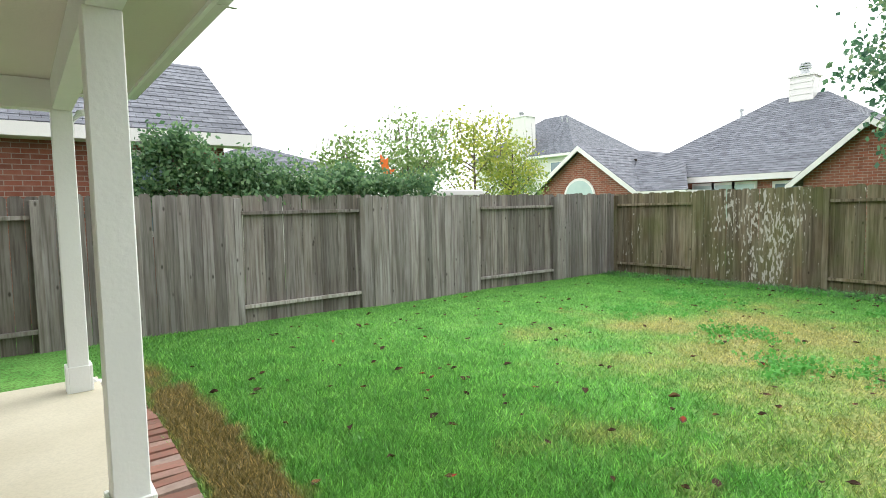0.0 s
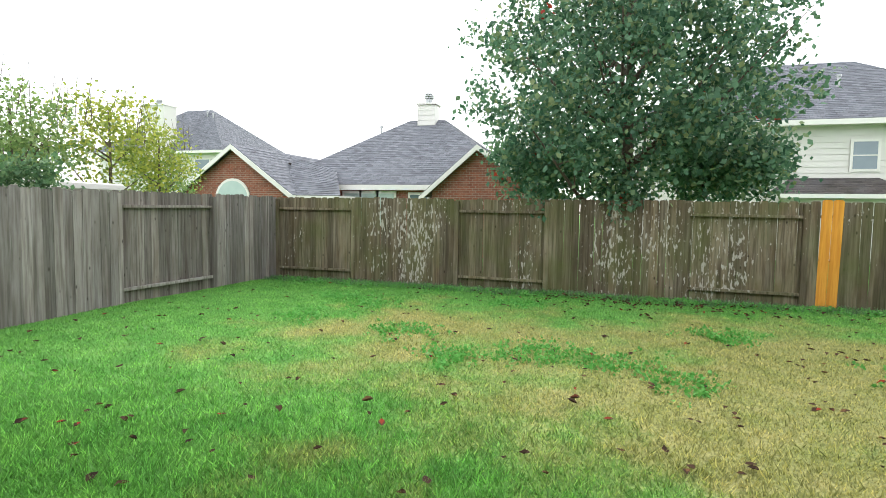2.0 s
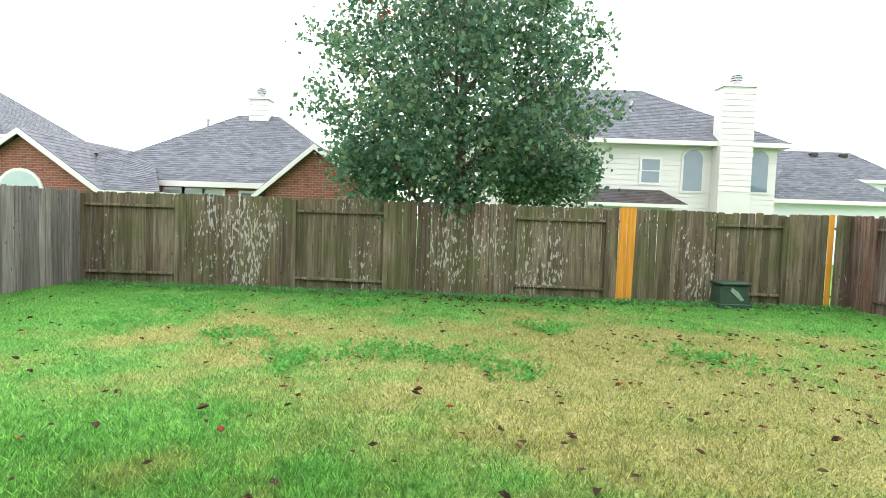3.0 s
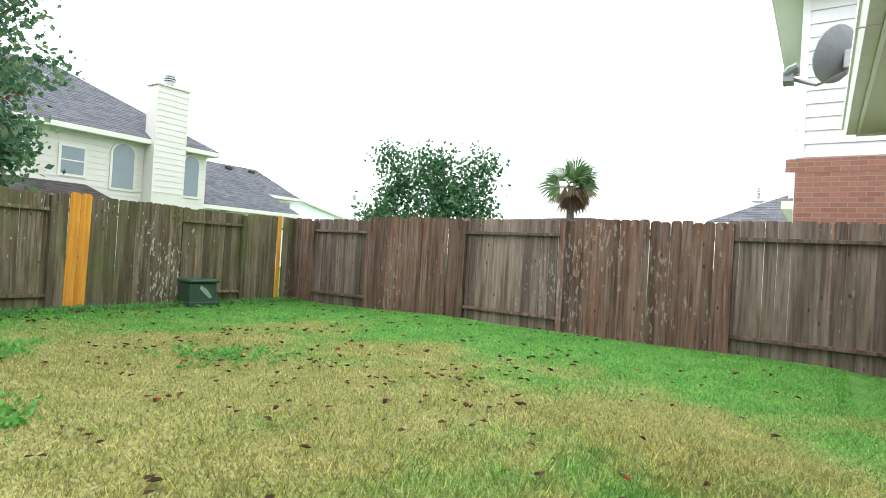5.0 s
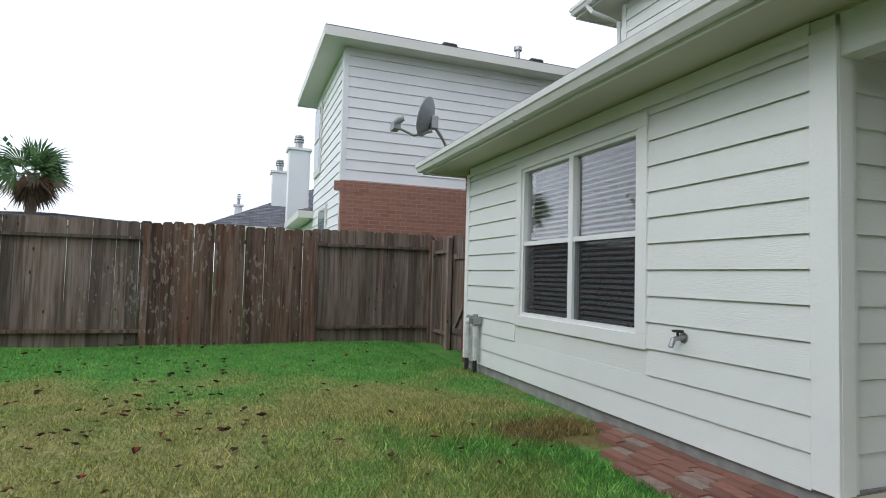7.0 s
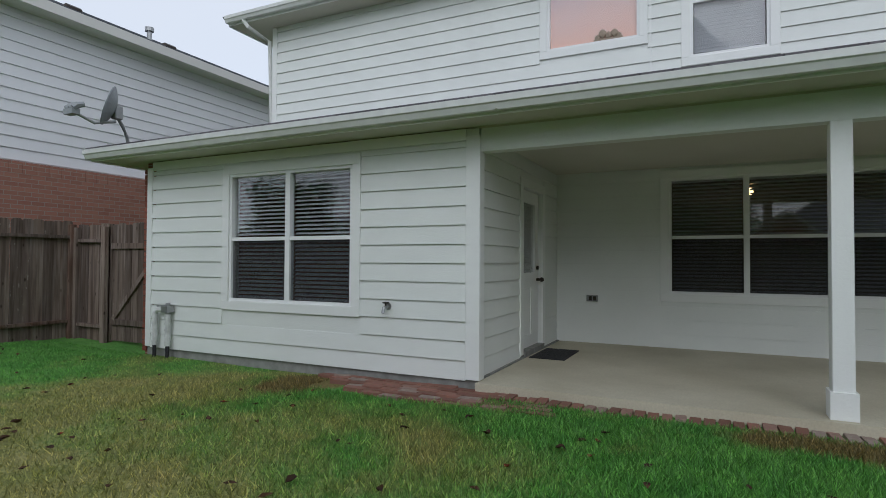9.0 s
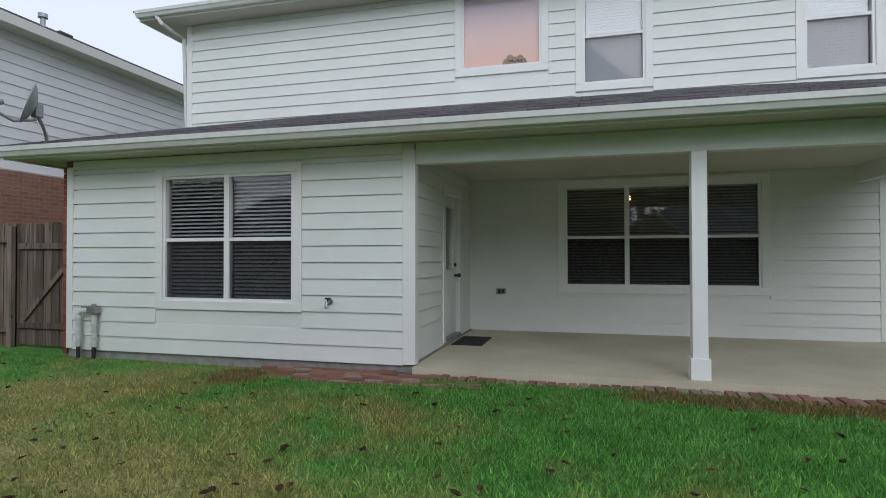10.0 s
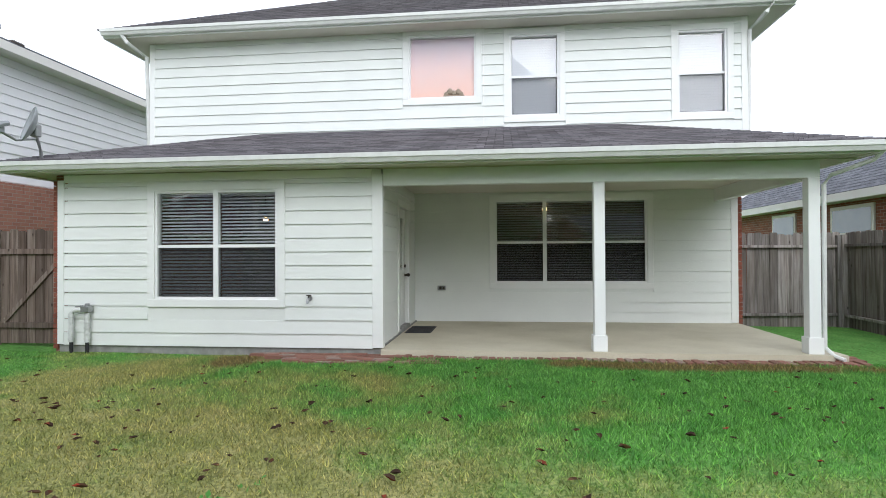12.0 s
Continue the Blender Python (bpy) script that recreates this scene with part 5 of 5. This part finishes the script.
pipes = thing("pipe_riser", "two wrapped water pipes with valves at the wall", "pipes")
for y in (-5.18, -4.93):
    bm = bmesh.new()
    tube(bm, [(0.50, y, -0.05), (0.50, y, 0.16)], 0.026, 8)
    part("dark_sleeve", bm, BLACK, pipes)
    bm = bmesh.new()
    tube(bm, [(0.50, y, 0.14), (0.50, y, 0.56)], 0.036, 10)
    for k in range(5):
        tube(bm, [(0.50, y, 0.18 + 0.08 * k), (0.50, y, 0.20 + 0.08 * k)], 0.043, 10)
    part("riser", bm, PVC, pipes)
bm = bmesh.new()
tube(bm, [(0.50, -5.18, 0.55), (0.50, -5.14, 0.60), (0.50, -4.97, 0.61), (0.50, -4.93, 0.56)], 0.032, 10)
part("cross_pipe", bm, PVC, pipes)
bm = bmesh.new()
box(bm, 0.45, 0.56, -4.99, -4.87, 0.58, 0.66)
tube(bm, [(0.50, -4.93, 0.62), (0.50, -4.93, 0.70)], 0.03, 8)
tube(bm, [(0.43, -5.05, 0.66), (0.57, -5.05, 0.66)], 0.012, 6)
part("valve", bm, STEEL, pipes, "dull grey metal valve body")

tap = thing("garden_tap", "weathered brass hose tap on the siding", "tap")
bm = bmesh.new()
tube(bm, [(0.425, -1.62, 0.78), (0.47, -1.62, 0.78), (0.52, -1.62, 0.77), (0.545, -1.62, 0.72)], [0.022, 0.018, 0.02, 0.018], 8)
tube(bm, [(0.425, -1.62, 0.78), (0.438, -1.62, 0.78)], 0.038, 10)
part("spout", bm, STEEL, tap)
bm = bmesh.new()
tube(bm, [(0.485, -1.62, 0.78), (0.485, -1.62, 0.825)], 0.009, 6)
for k in range(8):
    a, b = 2 * math.pi * k / 8, 2 * math.pi * (k + 1) / 8
    tube(bm, [(0.485 + 0.032 * math.cos(a), -1.62 + 0.032 * math.sin(a), 0.825), (0.485 + 0.032 * math.cos(b), -1.62 + 0.032 * math.sin(b), 0.825)], 0.008, 5)
part("handwheel", bm, DARK_METAL, tap)

outlet = thing("wall_outlet", "grey weatherproof socket box on the patio wall", "socket")
boxpart("cover", (BX + 0.016, BX + 0.055, -0.20, -0.04, 0.69, 0.78), STEEL, outlet, bevel=0.006)
for y in (-0.165, -0.105):
    boxpart("flap", (BX + 0.054, BX + 0.064, y, y + 0.045, 0.705, 0.765), DARK_METAL, outlet, bevel=0.003)

mat_ob = thing("doormat", "dark grey ribbed rubber doormat on the slab", "doormat")
boxpart("mat_base", (-1.90, -1.10, -0.56, -0.12, 0.091, 0.103), BLACK, mat_ob, bevel=0.004)
bm = bmesh.new()
for k in range(19):
    box(bm, -1.87 + 0.04 * k, -1.85 + 0.04 * k, -0.53, -0.15, 0.102, 0.108)
part("ribs", bm, BLACK, mat_ob)

lamp = thing("recessed_lamp", "small dark recessed lamp in the patio ceiling", "lamp")
bm = bmesh.new()
tube(bm, [(-0.35, 1.95, 2.571), (-0.35, 1.95, 2.545)], [0.10, 0.085], 14)
part("trim_ring", bm, DARK_METAL, lamp)

fan = thing("ceiling_fan", "lit ceiling fan seen through the patio window", "ceiling fan")
bm = bmesh.new()
tube(bm, [(-4.3, 1.97, 2.60), (-4.3, 1.97, 2.46), (-4.3, 1.97, 2.42)], [0.02, 0.02, 0.09], 10)
part("motor", bm, DARK_METAL, fan)
for k in range(5):
    a = 2 * math.pi * k / 5 + 0.2
    u, w = Vector((math.cos(a), math.sin(a), 0)), Vector((-math.sin(a), math.cos(a), 0))
    c = Vector((-4.3, 1.97, 2.45))
    low = [c + u * 0.1 - w * 0.05, c + u * 0.6 - w * 0.07, c + u * 0.6 + w * 0.07, c + u * 0.1 + w * 0.05]
    bm = bmesh.new()
    hull(bm, low, [v + Vector((0, 0, 0.01)) for v in low])
    part("blade", bm, DARK_METAL, fan)
bm = bmesh.new()
bmesh.ops.create_uvsphere(bm, u_segments=12, v_segments=8, radius=0.055, matrix=Matrix.Translation((-4.3, 1.97, 2.36)))
part("bulb", bm, BULB_M, fan, "warm glowing globe")

pendant = thing("pendant_lamp", "lit brass pendant lamp behind the wing window blinds", "lamp")
bm = bmesh.new()
tube(bm, [(-1.2, -2.98, 2.60), (-1.2, -2.98, 2.58), (-1.2, -2.98, 2.57)], [0.06, 0.06, 0.012], 10)
tube(bm, [(-1.2, -2.98, 2.57), (-1.2, -2.98, 2.10)], 0.008, 6)
part("stem", bm, DARK_METAL, pendant)
bm = bmesh.new()
tube(bm, [(-1.2, -2.98, 2.10), (-1.2, -2.98, 2.04)], [0.03, 0.09], 12)
part("shade", bm, DARK_METAL, pendant)
bm = bmesh.new()
bmesh.ops.create_uvsphere(bm, u_segments=12, v_segments=8, radius=0.042, matrix=Matrix.Translation((-1.2, -2.98, 2.0)))
part("bulb", bm, BULB_M, pendant, "warm glowing globe")

ubox = thing("utility_box", "squat dark green utility pedestal by the fence", "utility box")
bm = bmesh.new()
hull(bm, [(10.20, -5.42, -0.08), (10.62, -5.42, -0.08), (10.62, -4.86, -0.08), (10.20, -4.86, -0.08)], [(10.24, -5.40, 0.40), (10.60, -5.40, 0.40), (10.60, -4.88, 0.40), (10.24, -4.88, 0.40)])
part("body", bm, BOX_GREEN, ubox, bevel=0.015)
boxpart("lid", (10.19, 10.63, -5.44, -4.84, 0.40, 0.46), BOX_GREEN, ubox, bevel=0.02)
boxpart("base_band", (10.17, 10.64, -5.45, -4.83, -0.06, 0.06), BOX_GREEN, ubox, bevel=0.01)
bm = bmesh.new()
ring = [(-5.30, 0.14), (-5.24, 0.12), (-5.05, 0.30), (-5.08, 0.36), (-5.20, 0.28)]
hull(bm, [(10.195 + 0.07 * z, y, z) for y, z in ring], [(10.205 + 0.07 * z, y, z) for y, z in ring])
part("emblem", bm, plain("faded_sticker", (0.25, 0.36, 0.26), 0.6), ubox, "faded pale sticker")


# ---- lawn: blades, weeds, fallen leaves ----
def scatter(n, x0, x1, y0, y1):
    return pruned(np.column_stack([rng.uniform(x0, x1, n), rng.uniform(y0, y1, n)]))


def pruned(p):
    """Points that lie on the lawn, off slab, pavers and worn soil."""
    n = len(p)
    keep = ~((p[:, 0] < 0.74) & (p[:, 1] > -0.75) & (p[:, 1] < 5.62)) & ~((p[:, 0] < 0.46) & (p[:, 1] < 0)) & ~((p[:, 0] < 1.03) & (p[:, 1] > -2.25) & (p[:, 1] < -0.4))
    keep &= ~((((p[:, 0] - 1.0) / 0.26) ** 2 + ((p[:, 1] - 3.4) / 2.2) ** 2 < 1) & (rng.random(n) < 0.35))
    return p[keep]


def blades(name, p, tall, wide, material, label):
    n = len(p)
    z = np.array([ground_z(x, y) for x, y in p])
    a = rng.uniform(0, 2 * math.pi, n)
    h = tall * rng.uniform(0.5, 1.3, n)
    lean = rng.uniform(0.2, 1.1, n)
    w = wide * rng.uniform(0.7, 1.3, n)
    b = rng.uniform(0, 2 * math.pi, n)
    base = np.column_stack([p, z - 0.004])
    side = np.column_stack([np.cos(a) * w, np.sin(a) * w, np.zeros(n)])
    tip = base + np.column_stack([np.cos(b) * h * lean, np.sin(b) * h * lean, h])
    v = np.stack([base - side, base + side, tip], axis=1).reshape(-1, 3)
    return tagged(quads_mesh(name, v, material, corners=3), label, "grass", kind="stuff")


blades("grass", scatter(500000, 0.45, 10.75, -7.5, 7.35), 0.028, 0.0044, BLADE, "short bermuda grass blades, green and straw-coloured")
lush = np.column_stack([0.7 + abs(rng.normal(0, 1.5, 150000)), rng.normal(2.0, 2.4, 150000)])
lush = lush[(lush[:, 1] > -3.5) & (lush[:, 1] < 7.3) & (lush[:, 0] < 9)]
blades("grass", pruned(lush), 0.052, 0.0060, BLADE, "longer green grass blades near the patio")
blades("grass", np.column_stack([rng.uniform(10.2, 10.78, 9000), rng.uniform(-7.4, 7.3, 9000)]), 0.09, 0.007, LEAF_SHRUB, "tufts of grass along the back fence")

WEED = leafy("clover_leaves", (0.08, 0.28, 0.05), (0.12, 0.38, 0.075), (0.19, 0.46, 0.11))
spots = [(5.6, 1.7), (6.0, 0.9), (5.9, 0.2), (6.6, 2.6), (5.4, -0.5), (7.6, -1.2), (8.2, 3.8), (8.8, 4.6), (7.0, 4.3), (6.2, -2.8), (9.2, 1.6)]
wc = []
for x, y in spots:
    for k in range(60):
        wc.append((x + rng.normal(0, 0.24), y + rng.normal(0, 0.24), 0.012))
for k in range(800):
    wc.append((10.6 - abs(rng.normal(0, 0.30)), rng.uniform(-7.3, 7.2), 0.015))
wv = leaves("clover", np.array(wc), np.array((0.035, 0.035, 0.012)), 9, 0.045, WEED, None, rng, 0.0)
tagged(wv, "patches of bright green clover in the lawn", "weeds", kind="stuff")

lc = []
for k in range(480):
    lc.append((rng.uniform(1.2, 10.4), rng.uniform(-7.2, 6.8)))
for k in range(260):
    lc.append((10.4 - abs(rng.normal(0, 0.55)), rng.normal(-0.2, 1.6)))
for k in range(170):
    lc.append((rng.uniform(3.0, 7.5), rng.normal(-4.0, 1.6)))
lv = []
for x, y in lc:
    s, a = rng.uniform(0.024, 0.050), rng.uniform(0, 2 * math.pi)
    u, w = np.array((math.cos(a), math.sin(a), 0)), np.array((-math.sin(a), math.cos(a), 0))
    o = np.array((x, y, ground_z(x, y) + 0.036))
    up = np.array((0, 0, 1.0))
    curl, tip = rng.uniform(0.1, 0.6) * s, rng.uniform(-0.2, 0.5) * s
    mid = [o - u * s, o - u * s * 0.2 - up * 0.004, o + u * s + up * tip]
    l1, l2 = o - u * s * 0.35 + w * s * 0.55 + up * curl, o + u * s * 0.4 + w * s * 0.45 + up * curl
    r1, r2 = o - u * s * 0.35 - w * s * 0.55 + up * curl * 0.6, o + u * s * 0.4 - w * s * 0.45 + up * curl
    lv += [mid[0], mid[1], l2, l1, mid[0], r1, r2, mid[1], mid[1], r2, mid[2], l2]
tagged(quads_mesh("fallen_leaves", np.array(lv), LEAF_DEAD), "scattered curled dead brown and red leaves on the lawn", "leaves", kind="stuff")

# ---- brick edging and pavers ----
pave = tagged(new("pavement_edging"), "worn red clay brick edging round the patio", "brick edging", kind="structure")
pm = []
for k in range(5):
    bm = bmesh.new()
    l, w, h = 0.112 + random.uniform(-0.003, 0.003), 0.046 + random.uniform(-0.003, 0.003), 0.028
    j = [random.uniform(-0.004, 0.004) for _ in range(8)]
    hull(bm, [(-l, -w, -h), (l, -w, -h), (l, w, -h), (-l, w, -h)], [(-l + 0.006 + j[0], -w + 0.005 + j[1], h + j[2]), (l - 0.006 + j[3], -w + 0.005, h), (l - 0.006, w - 0.005 + j[4], h + j[5]), (-l + 0.006, w - 0.005, h + j[6])])
    pm.append(mesh_of("brick", bm, PAVER))


def brick(x, y, turn):
    ob = new("brick", random.choice(pm))
    ob.parent = pave
    ob.matrix_basis = Matrix.Translation((x, y, -0.006 + random.uniform(-0.008, 0.008))) @ Euler((random.uniform(-0.03, 0.03), random.uniform(-0.03, 0.03), radians(turn) + random.uniform(-0.06, 0.06))).to_matrix().to_4x4()


y = -0.42
while y < 5.55:
    brick(0.625 + 0.02 * math.sin(y * 2), y, random.uniform(-3, 3))
    y += 0.103
x = 0.45
while x > -0.9:
    brick(x, 5.47, 90 + random.uniform(-3, 3))
    x -= 0.103
for r in range(6):
    y = -2.45 + 0.16 * r + (0.1 if r % 2 else 0)
    while y < -0.30 - 0.0 * r + (0.45 if r > 2 else 0):
        brick(0.49 + 0.103 * r, y + 0.1, 90 + random.uniform(-3, 3))
        y += 0.206

# ---- brick ends beside the corner boards ----
QUOIN_K = Mat("red_face_brick", 0.85, 0.2)
qr = QUOIN_K.rand()
qn = QUOIN_K.noise(QUOIN_K.scaled(QUOIN_K.local(), 1, 1, 1, qr), 30, 4)
QUOIN_K.color(QUOIN_K.mix(QUOIN_K.ramp(qn, (0.4, 0.0), (0.75, 0.6)), QUOIN_K.ramp(qr, (0.0, (0.20, 0.06, 0.04)), (1.0, (0.31, 0.11, 0.075))), (0.14, 0.06, 0.045))).bump(qn, 0.003, 0.6)
bm = bmesh.new()
box(bm, -0.10, 0.0, -0.036, 0.036, 0.0, 0.063)
quoin = mesh_of("brick", bm, QUOIN_K.m)
for wall, x, y in ((south_brick, WX + 0.004, WL - 0.040), (north_brick, BX + 0.004, 5.400)):
    for k in range(33):
        ob = new("brick", quoin)
        ob.parent = wall
        ob.matrix_basis = Matrix.Translation((x + random.uniform(-0.003, 0.003), y, 0.03 + 0.075 * k))
